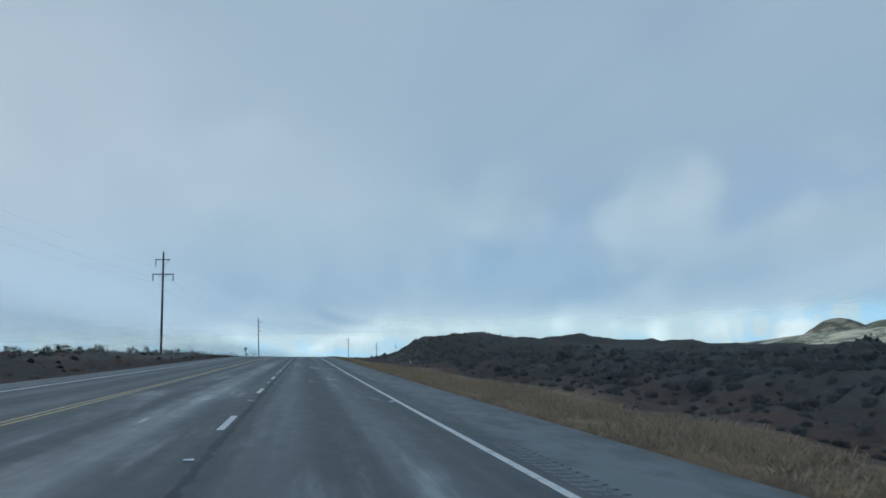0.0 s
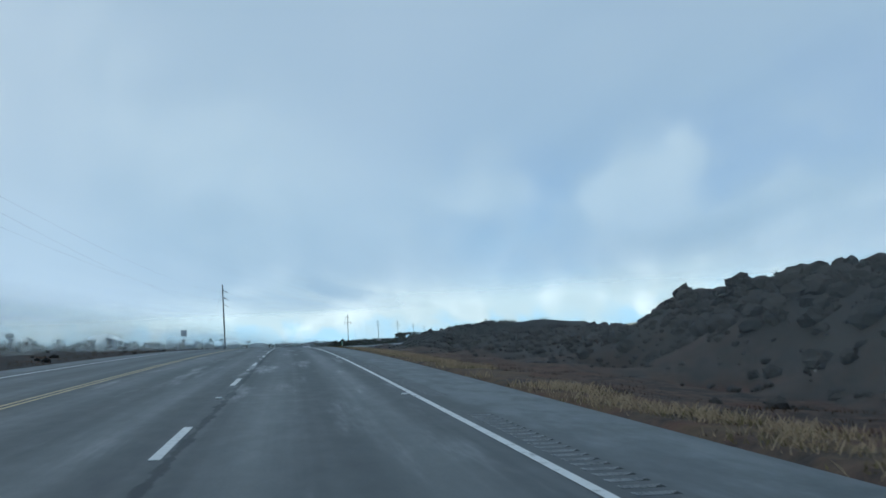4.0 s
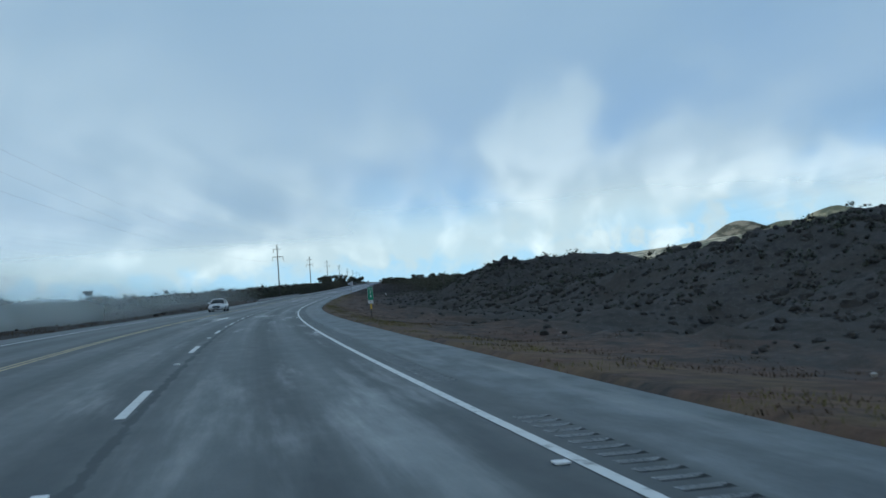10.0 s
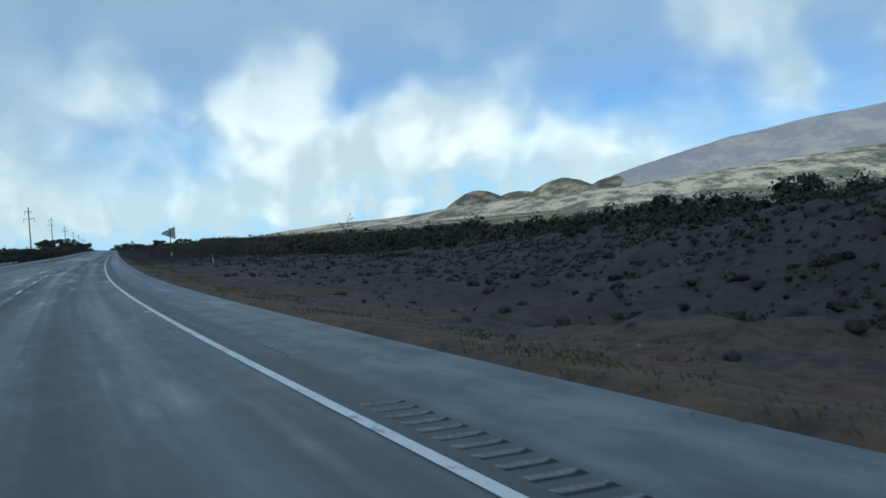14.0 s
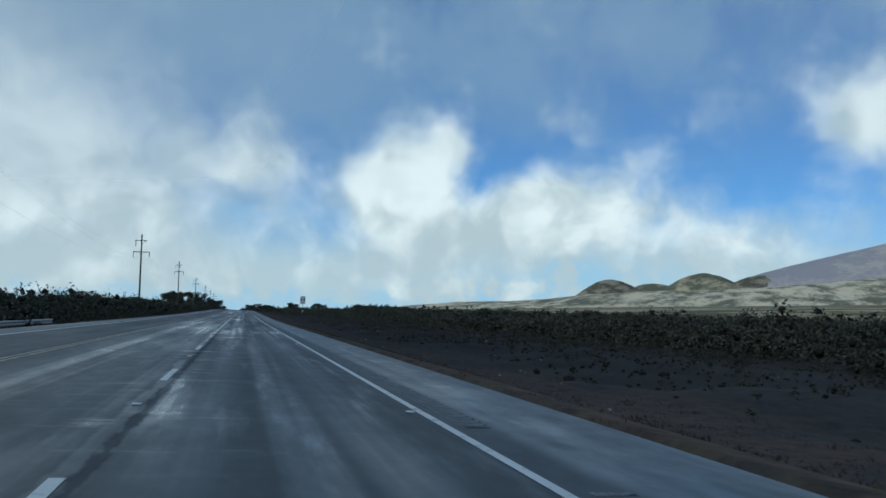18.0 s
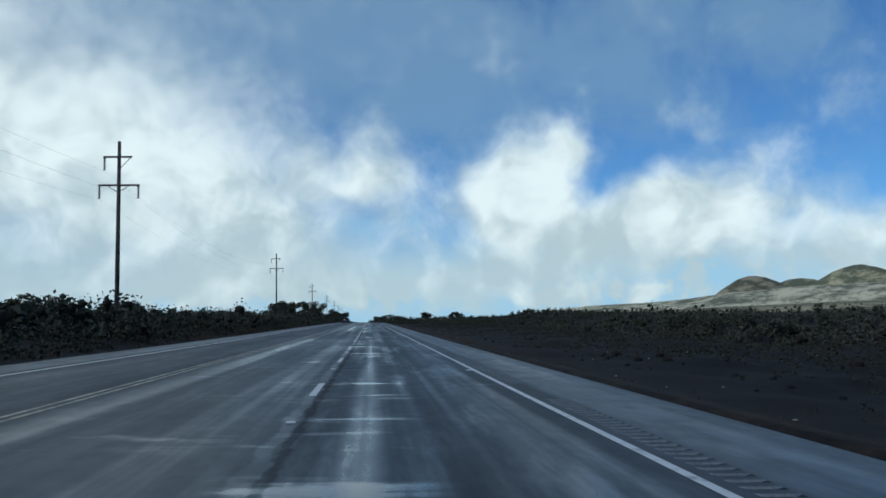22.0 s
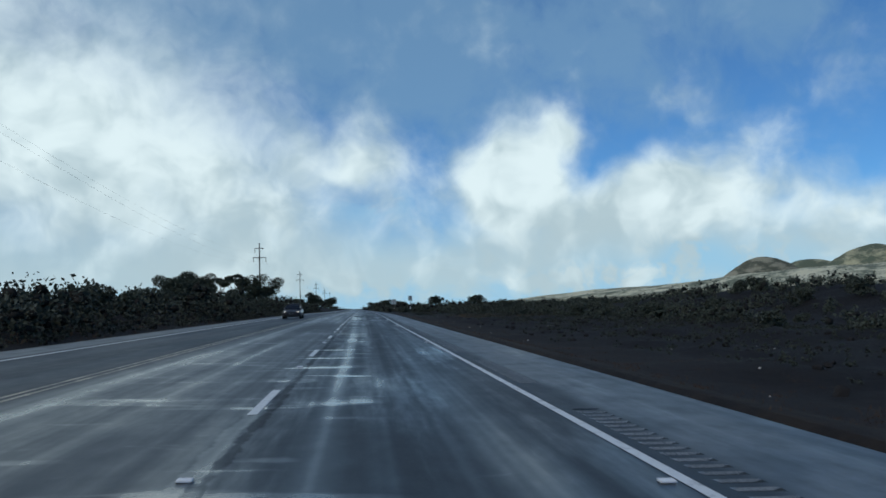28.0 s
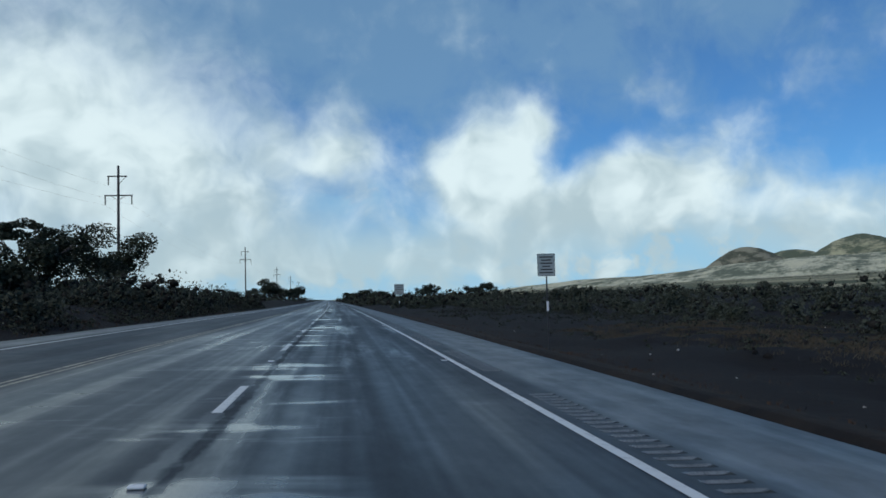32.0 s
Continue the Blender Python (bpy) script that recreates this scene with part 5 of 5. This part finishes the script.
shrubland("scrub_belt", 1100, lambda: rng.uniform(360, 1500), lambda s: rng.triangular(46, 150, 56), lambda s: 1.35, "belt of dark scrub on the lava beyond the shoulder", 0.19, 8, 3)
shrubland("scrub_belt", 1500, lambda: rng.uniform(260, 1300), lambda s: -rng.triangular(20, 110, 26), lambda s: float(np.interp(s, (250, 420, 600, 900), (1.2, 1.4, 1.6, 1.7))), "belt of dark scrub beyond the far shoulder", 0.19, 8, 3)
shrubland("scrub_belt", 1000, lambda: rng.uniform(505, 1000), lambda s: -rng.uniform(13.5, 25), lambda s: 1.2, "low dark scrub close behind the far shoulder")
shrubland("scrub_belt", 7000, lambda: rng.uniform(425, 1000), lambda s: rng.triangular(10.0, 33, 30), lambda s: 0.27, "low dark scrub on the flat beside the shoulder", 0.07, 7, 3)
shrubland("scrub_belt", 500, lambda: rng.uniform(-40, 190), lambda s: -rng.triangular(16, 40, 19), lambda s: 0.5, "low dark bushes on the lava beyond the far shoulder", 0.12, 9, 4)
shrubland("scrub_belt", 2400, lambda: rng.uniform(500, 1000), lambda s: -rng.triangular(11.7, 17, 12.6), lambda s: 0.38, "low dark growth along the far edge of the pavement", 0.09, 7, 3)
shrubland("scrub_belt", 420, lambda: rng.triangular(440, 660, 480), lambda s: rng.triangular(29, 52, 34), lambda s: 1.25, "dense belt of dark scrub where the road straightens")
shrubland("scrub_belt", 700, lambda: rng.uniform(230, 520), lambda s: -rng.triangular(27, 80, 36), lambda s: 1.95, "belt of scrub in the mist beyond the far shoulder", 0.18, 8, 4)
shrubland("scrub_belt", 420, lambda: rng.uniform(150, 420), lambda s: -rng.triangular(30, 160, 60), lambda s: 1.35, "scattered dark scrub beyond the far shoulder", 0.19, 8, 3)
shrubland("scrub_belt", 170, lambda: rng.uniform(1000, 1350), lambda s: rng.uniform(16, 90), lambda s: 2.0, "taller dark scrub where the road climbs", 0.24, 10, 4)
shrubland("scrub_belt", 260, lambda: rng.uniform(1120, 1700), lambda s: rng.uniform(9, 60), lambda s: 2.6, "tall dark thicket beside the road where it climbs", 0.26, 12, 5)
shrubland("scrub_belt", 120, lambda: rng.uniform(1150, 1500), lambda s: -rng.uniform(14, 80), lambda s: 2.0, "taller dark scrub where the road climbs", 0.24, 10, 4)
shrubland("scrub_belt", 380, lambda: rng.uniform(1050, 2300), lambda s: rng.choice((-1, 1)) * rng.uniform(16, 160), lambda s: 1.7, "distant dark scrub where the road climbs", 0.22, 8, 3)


def tree(s, d, height, spread, seed, dense, label, lean=0.0):
    r, gen = random.Random(seed), np.random.default_rng(seed)
    bm = bmesh.new()
    v, f = [], []
    n_limb = 9 if dense else 7
    trunk_h = height * (0.28 if dense else 0.42)
    top = Vector((lean * trunk_h, 0.05, trunk_h))
    tube_bm([(0, 0, -0.5), (lean * trunk_h * 0.4, 0.1, trunk_h * 0.5), top], [0.26, 0.20, 0.15], 8, bm)
    limbs = bmesh.new()
    for q in range(n_limb):
        a = 6.283 * q / n_limb + r.uniform(-0.4, 0.4)
        out = spread * r.uniform(0.35, 1.0)
        z = height * (r.uniform(0.45, 0.92) if dense else r.uniform(0.72, 0.95))
        tip = Vector((math.cos(a) * out, math.sin(a) * out, z))
        mid = top.lerp(tip, 0.5) + Vector((r.uniform(-0.4, 0.4), r.uniform(-0.4, 0.4), -0.25))
        tube_bm([top * 0.92, mid, tip], [0.11, 0.07, 0.025], 6, limbs)
        for c in range(3 if dense else 2):
            t2 = tip + Vector((r.uniform(-1, 1) * spread * 0.3, r.uniform(-1, 1) * spread * 0.3, r.uniform(-0.4, 0.6)))
            tube_bm([mid.lerp(tip, 0.5), tip.lerp(t2, 0.5) + Vector((0, 0, 0.1)), t2], [0.045, 0.03, 0.012], 5, limbs)
            leaf_cloud(v, f, t2, r.uniform(0.7, 1.15) * spread * (0.38 if dense else 0.25), 420 if dense else 260, 0.15, 0.8 if dense else 0.45, gen)
    root = new("tree", to_mesh("tree", bm, BARK))
    x, y, _ = (float(c) for c in road_xyz(s, d))
    root.matrix_world = pose(x, y, ground_z(s, d), 0, 0, r.uniform(0, 360))
    part("limbs", to_mesh("limbs", limbs, BARK), None, root)
    part("crown", data_mesh("crown", v, f, TREE_LEAF), None, root)
    return tagged(root, label, "tree", group="roadside trees")


tree(935, -22.5, 6.6, 3.9, 3, True, "dense dark round-crowned tree beside a wooden pole")
tree(927, -26.5, 7.4, 3.6, 4, False, "open umbrella-shaped tree with bare dark limbs")
tree(922, -30, 7.0, 3.6, 5, False, "open umbrella-shaped tree with bare dark limbs")
tree(926, -35, 6.6, 3.8, 6, True, "dense dark tree in a roadside clump")
tree(908, -33, 6.4, 4.0, 8, True, "dense dark tree in a roadside clump")
tree(893, -31, 5.6, 3.4, 9, True, "dense dark tree in a roadside clump")
tree(877, -28, 4.6, 3.0, 14, True, "dense dark tree in a roadside clump")
tree(915, -24, 4.6, 3.0, 15, True, "low dense tree under taller open trees")
tree(1160, -22, 7.0, 3.8, 10, True, "small dark tree standing alone by the road")
tree(1330, -40, 7, 4, 11, True, "distant dark tree on the rise")
for q, (s, d) in enumerate(((1290, -20), (1310, -27), (1345, -18), (1370, -30), (1400, -19), (1430, -24), (1300, 18), (1335, 26), (1365, 15), (1395, 22), (1425, 36), (1460, 14), (1240, 44), (1200, 62))):
    tree(s, d, 5.6 + 1.9 * ((q * 7) % 5) / 4, 3.4 + 0.3 * (q % 4), 30 + q, True, "dark tree in the thicket where the road climbs")
tree(1420, 60, 7, 4.5, 12, True, "distant dark tree on the rise")
tree(1380, 85, 7, 4.5, 13, True, "distant dark tree on the rise")


def snag(s, d, height, seed):
    r, gen = random.Random(seed), np.random.default_rng(seed)
    bm = bmesh.new()
    tube_bm([(0, 0, -0.3), (0.12, 0, height * 0.3), (-0.08, 0.05, height * 0.6), (-0.45, 0.1, height)], [0.075, 0.06, 0.045, 0.014], 6, bm)
    root = new("dead_tree", to_mesh("dead_tree", bm, BARK))
    v, f = [], []
    for q in range(9):
        z = height * r.uniform(0.4, 0.85)
        a = r.uniform(0, 6.3)
        l = height * r.uniform(0.14, 0.3)
        p = Vector((-0.08 * z / height, 0.03, z))
        e = p + Vector((math.cos(a) * l * 0.7, math.sin(a) * l * 0.7, l * 0.9))
        bm = tube_bm([p, p.lerp(e, 0.5) + Vector((0.09, 0.05, -0.1)), e], [0.036, 0.026, 0.010], 5)
        part("branch", bm, BARK, root)
        leaf_cloud(v, f, e, 0.16, 16, 0.05, 0.8, gen)
    part("leaf_tufts", data_mesh("leaf_tufts", v, f, TREE_LEAF), None, root, "few dry leaf tufts")
    x, y, _ = (float(c) for c in road_xyz(s, d))
    root.matrix_world = pose(x, y, ground_z(s, d), 0, 6, r.uniform(0, 360))
    tagged(root, "nearly bare twisted dark tree among the scrub", "dead tree")


snag(451.5, 28, 4.3, 21)


def stake(s, d, tall, lean):
    root = new("marker_stake", to_mesh("marker_stake", box_bm(-0.035, 0.035, -0.012, 0.012, -0.2, tall, 0.004), SIGN_WHITE))
    part("band", box_bm(-0.037, 0.037, -0.014, 0.014, tall - 0.22, tall - 0.12), POST_STEEL, root, "dull grey band")
    x, y, _ = (float(c) for c in road_xyz(s, d))
    root.matrix_world = pose(x, y, ground_z(s, d), 3, lean, heading(s))
    tagged(root, "thin white marker stake leaning on the lava flat", "stake")


stake(465.5, 14.5, 0.9, -7)
stake(89, 12, 0.6, -6)
bm = tube_bm([(-0.7, 0, 0.06), (-0.2, 0.05, 0.10), (0.3, 0.02, 0.09), (0.75, -0.06, 0.14)], [0.05, 0.06, 0.05, 0.025], 7)
tube_bm([(0.25, 0.02, 0.09), (0.45, 0.2, 0.22)], [0.03, 0.012], 6, bm)
log = new("fallen_branch", to_mesh("fallen_branch", bm, DEAD_WOOD))
log.matrix_world = at(464, 29, 0, 25)
log.location.z = ground_z(464, 29)
tagged(log, "pale dead branch lying on the lava flat", "branch")


def grass(name, count, smin, smax, dlo, dhi, hlo, hhi, mat, label, clump=0.5, blades=10, wide=0.008):
    gen = np.random.default_rng(count + int(smin))
    S = gen.uniform(smin, smax, count)
    D = gen.triangular(dlo, dlo + (dhi - dlo) * 0.35, dhi, count)
    P = ground_points(S, D)
    keep = [noise.noise((x * 0.35, y * 0.35, 3.3)) + 0.35 * noise.noise((x * 1.4, y * 1.4, 1.3)) > clump - 0.75 for x, y, z in P.tolist()]
    P = np.repeat(P[np.array(keep)], blades, 0)
    n = len(P)
    P = P + np.concatenate([gen.normal(0, 0.16, (n, 2)), np.full((n, 1), -0.02)], 1)
    a, h = gen.uniform(0, 6.283, n), gen.uniform(hlo, hhi, n)
    way = np.stack([np.cos(a), np.sin(a), np.zeros(n)], 1)
    side = np.stack([-np.sin(a), np.cos(a), np.zeros(n)], 1) * gen.uniform(0.6, 1.5, (n, 1)) * wide
    lean = (gen.uniform(0.15, 0.9, n) * h)[:, None]
    up = np.array([0, 0, 1.0])
    v = np.stack([P - side, P + side, P + way * lean * 0.4 + up * h[:, None] * 0.6 + side * 0.7, P + way * lean + up * h[:, None]], 1).reshape(-1, 3)
    i = np.arange(n) * 4
    f = np.concatenate([np.stack([i, i + 1, i + 2], 1), np.stack([i, i + 2, i + 3], 1)])
    return tagged(new(name, data_mesh(name, v.tolist(), f.tolist(), mat)), label, "grass", kind="stuff")


grass("verge_grass", 9500, -10, 76, 4.65, 8.6, 0.05, 0.20, DRY_GRASS, "dry straw-coloured grass on the verge", 0.58, 12, 0.006)
grass("verge_grass", 3000, 55, 170, 4.7, 6.8, 0.05, 0.20, DRY_GRASS, "patchy dry grass on the verge", 0.75, 12, 0.006)
grass("verge_grass", 5000, 60, 470, 4.62, 7.0, 0.03, 0.11, GREEN_GRASS, "low yellow-green grass along the pavement edge", 0.75)
grass("verge_weeds", 7500, 90, 560, 4.7, 12.5, 0.02, 0.09, RED_GRASS, "low rust-brown weeds on the verge", 0.62, 12)
grass("verge_weeds", 4000, 560, 960, 4.7, 12.5, 0.03, 0.09, RED_GRASS, "low brown weeds on the verge", 0.65)
grass("dry_grass", 2600, 868, 905, 13, 30, 0.06, 0.22, TAN_GRASS, "band of dull tan grass on the dark flat", 0.55, 14, 0.008)
grass("verge_weeds", 2500, 0, 960, -15, -10.8, 0.08, 0.25, RED_GRASS, "low brown weeds beyond the far shoulder", 0.6)

# ---- cars ----


def car_paint(name, c1, c2):
    m, k, b = material(name)
    pos = k.add("ShaderNodeTexCoord").outputs["Object"]
    k.put(b.inputs["Base Color"], k.mix(k.noise(pos, 2.0, 4), c1, c2))
    k.put(b.inputs["Roughness"], k.smooth(k.noise(pos, 9.0, 5), 0.3, 0.7, 0.22, 0.36))
    b.inputs["Coat Weight"].default_value = 0.3
    b.inputs["Metallic"].default_value = 0.0
    return m


SILVER_PAINT = car_paint("silver_white_car_paint", (0.52, 0.53, 0.54), (0.60, 0.61, 0.62))
DARK_PAINT = car_paint("dark_car_paint", (0.012, 0.009, 0.008), (0.022, 0.017, 0.015))
CAR_GLASS = plain("dark_car_glass", (0.012, 0.014, 0.016), (0.02, 0.022, 0.025), 1.0, 0.06, relief=0.0)
RUBBER = plain("tyre_rubber", (0.012, 0.012, 0.012), (0.025, 0.025, 0.025), 8, 0.8, relief=0.3)
BLACK_TRIM = plain("black_trim", (0.010, 0.010, 0.011), (0.018, 0.018, 0.019), 8, 0.4, relief=0.1)
CHROME = plain("chrome_trim", (0.55, 0.56, 0.57), (0.65, 0.66, 0.67), 4, 0.15, 0.95, relief=0.0)
LAMP_ON, lk, lb = material("lit_headlamp")
lb.inputs["Base Color"].default_value = (0.8, 0.8, 0.78, 1)
lb.inputs["Emission Color"].default_value = (1.0, 0.86, 0.62, 1)
lb.inputs["Emission Strength"].default_value = 2.2


def loft(rings):
    bm = bmesh.new()
    vs = [[bm.verts.new(p) for p in ring] for ring in rings]
    n = len(vs[0])
    for a, b in zip(vs, vs[1:]):
        for q in range(n):
            bm.faces.new((a[q], a[(q + 1) % n], b[(q + 1) % n], b[q])).smooth = True
    bm.faces.new(vs[0]), bm.faces.new(vs[-1][::-1])
    bmesh.ops.recalc_face_normals(bm, faces=bm.faces)
    return bm


def section(y, hw, z0, z1, power=3.6, n=20):
    """A rounded box section across the car."""
    pts = []
    for q in range(n):
        a = 2 * math.pi * (q + 0.5) / n
        c, s = math.cos(a), math.sin(a)
        x = hw * math.copysign(abs(c) ** (2 / power), c)
        z = (z0 + z1) / 2 + (z1 - z0) / 2 * math.copysign(abs(s) ** (2 / power), s)
        pts.append((x * (1.0 - 0.05 * max(0.0, s)), y, z))
    return pts


def cabin_section(y, wb, wt, zb, zt):
    return [(-wb, y, zb), (-wb * 0.55 - wt * 0.45, y, zb + (zt - zb) * 0.55), (-wt, y, zt - 0.04), (-wt + 0.08, y, zt), (0, y, zt + 0.02), (wt - 0.08, y, zt), (wt, y, zt - 0.04), (wb * 0.55 + wt * 0.45, y, zb + (zt - zb) * 0.55), (wb, y, zb)]


def wheel(parent, x, y, r):
    bm = bmesh.new()
    side = 1 if x > 0 else -1
    prof = ((-0.11, r - 0.10), (-0.11, r - 0.02), (-0.08, r), (0.08, r), (0.11, r - 0.02), (0.11, r - 0.10))
    seg = 24
    rings = [[bm.verts.new((x + a, y + rr * math.cos(2 * math.pi * q / seg), r + rr * math.sin(2 * math.pi * q / seg))) for a, rr in prof] for q in range(seg)]
    for q in range(seg):
        ra, rb = rings[q], rings[(q + 1) % seg]
        for i in range(len(prof) - 1):
            bm.faces.new((ra[i], ra[i + 1], rb[i + 1], rb[i])).smooth = True
    w = part("wheel", to_mesh("wheel", bm, RUBBER), None, parent, "black tyre")
    bm = bmesh.new()
    for q in range(5):
        a = 2 * math.pi * q / 5
        tube_bm([(x + side * 0.07, y, r), (x + side * 0.07, y + (r - 0.11) * math.cos(a), r + (r - 0.11) * math.sin(a))], [0.05, 0.035], 6, bm)
    bmesh.ops.create_cone(bm, cap_ends=True, segments=24, radius1=r - 0.09, radius2=r - 0.09, depth=0.06, matrix=Matrix.Translation((x, y, r)) @ Matrix.Rotation(radians(90), 4, "Y"))
    part("rim", to_mesh("rim", bm, STEEL), None, w, "metal rim")


def car(s, d, paint, label, tall=0.0, lamps=None):
    """A saloon car, its front towards -y."""
    body = loft([section(-2.40, 0.58, 0.36, 0.60), section(-2.34, 0.78, 0.24, 0.70), section(-2.15, 0.88, 0.19, 0.77), section(-1.6, 0.915, 0.17, 0.86), section(-0.95, 0.92, 0.17, 0.95),
                 section(0.2, 0.92, 0.17, 0.98), section(1.4, 0.92, 0.18, 1.02), section(2.05, 0.89, 0.22, 1.03), section(2.34, 0.80, 0.32, 0.98), section(2.42, 0.60, 0.45, 0.88)])
    root = new("car", to_mesh("car", body, paint))
    top = 1.44 + tall
    part("cabin_glass", loft([cabin_section(-1.02, 0.80, 0.74, 0.90, 0.95), cabin_section(-0.30, 0.82, 0.60, 0.92, top - 0.05), cabin_section(0.15, 0.82, 0.585, 0.92, top - 0.01), cabin_section(0.85, 0.82, 0.58, 0.94, top - 0.03),
                              cabin_section(1.35, 0.80, 0.57, 0.96, top - 0.12), cabin_section(2.0, 0.74, 0.62, 0.98, 1.04)]), CAR_GLASS, root, "dark window glass")
    roof = [[(-0.59 + 0.02, y, z - 0.05), (-0.55, y, z + 0.005), (-0.3, y, z + 0.03), (0, y, z + 0.04), (0.3, y, z + 0.03), (0.55, y, z + 0.005), (0.59 - 0.02, y, z - 0.05), (0, y, z - 0.02)] for y, z in ((-0.34, top - 0.05), (0.15, top - 0.005), (0.85, top - 0.02), (1.38, top - 0.11))]
    part("roof", loft(roof), paint, root)
    for sx in (-1, 1):
        part("front_pillar", tube_bm([(sx * 0.80, -1.0, 0.93), (sx * 0.70, -0.62, 0.93 + (top - 0.98) * 0.55), (sx * 0.60, -0.30, top - 0.05)], [0.045, 0.04, 0.04], 6), paint, root)
        part("rear_pillar", tube_bm([(sx * 0.72, 1.95, 1.02), (sx * 0.62, 1.55, 1.22), (sx * 0.58, 1.32, top - 0.12)], [0.06, 0.05, 0.05], 6), paint, root)
        part("centre_pillar", tube_bm([(sx * 0.83, 0.35, 0.95), (sx * 0.595, 0.40, top - 0.03)], [0.035, 0.03], 6), BLACK_TRIM, root)
        bm = loft([section(-0.04, 0.10, -0.07, 0.07, 3.0, 12), section(0.06, 0.10, -0.07, 0.07, 3.0, 12), section(0.10, 0.06, -0.04, 0.04, 3.0, 12)])
        part("wing_mirror", bm, paint, root, at_pose=pose(sx * 0.98, -0.62, 1.0))
        lamp = loft([section(-0.02, 0.055, -0.045, 0.045, 2.2, 14), section(0.14, 0.07, -0.055, 0.05, 2.2, 14)])
        part("headlight", lamp, lamps or SIGN_WHITE, root, "lit headlamp" if lamps else "clear headlamp", pose(sx * 0.64, -2.30, 0.66, 0, 0, sx * 22))
        part("fog_light", loft([section(0, 0.07, -0.05, 0.05, 2.0, 12), section(0.05, 0.07, -0.05, 0.05, 2.0, 12)]), BLACK_TRIM, root, at_pose=pose(sx * 0.66, -2.37, 0.36))
        part("tail_light", loft([section(0, 0.14, -0.06, 0.06, 2.6, 12), section(0.05, 0.14, -0.06, 0.06, 2.6, 12)]), RED_LENS, root, "red lamp", pose(sx * 0.68, 2.34, 0.86))
        for y in (-1.48, 1.45):
            wheel(root, sx * 0.82, y, 0.33)
    part("grille", loft([section(-0.03, 0.40, -0.17, 0.12, 3.0, 16), section(0.04, 0.44, -0.19, 0.13, 3.0, 16)]), BLACK_TRIM, root, "black grille", pose(0, -2.40, 0.58))
    part("grille_trim", tube_bm([(-0.36, -2.41, 0.70), (-0.12, -2.45, 0.50), (0.12, -2.45, 0.50), (0.36, -2.41, 0.70)], [0.026 if lamps is None else 0.012] * 4, 6), CHROME if lamps is None else STEEL, root, "metal trim")
    part("lower_intake", loft([section(0, 0.52, -0.05, 0.05, 3.0, 16), section(0.06, 0.54, -0.06, 0.06, 3.0, 16)]), BLACK_TRIM, root, at_pose=pose(0, -2.38, 0.30))
    part("number_plate", box_bm(-0.15, 0.15, -2.462, -2.45, 0.37, 0.47), POST_STEEL, root, "dim plate")
    x, y, z = (float(v) for v in road_xyz(s, d))
    root.matrix_world = pose(x, y, z + 0.003, grade(s), -math.degrees(CROSSFALL), heading(s))
    return tagged(root, label, "car", group="oncoming cars")


RED_LENS = plain("red_lens", (0.30, 0.01, 0.01), (0.36, 0.02, 0.02), 6, 0.2, relief=0.0)
car(351.4, -6.95, SILVER_PAINT, "silver-white saloon car in the oncoming lane")
car(826.5, -6.95, DARK_PAINT, "dark saloon car with lit headlamps in the oncoming lane", 0.04, LAMP_ON)
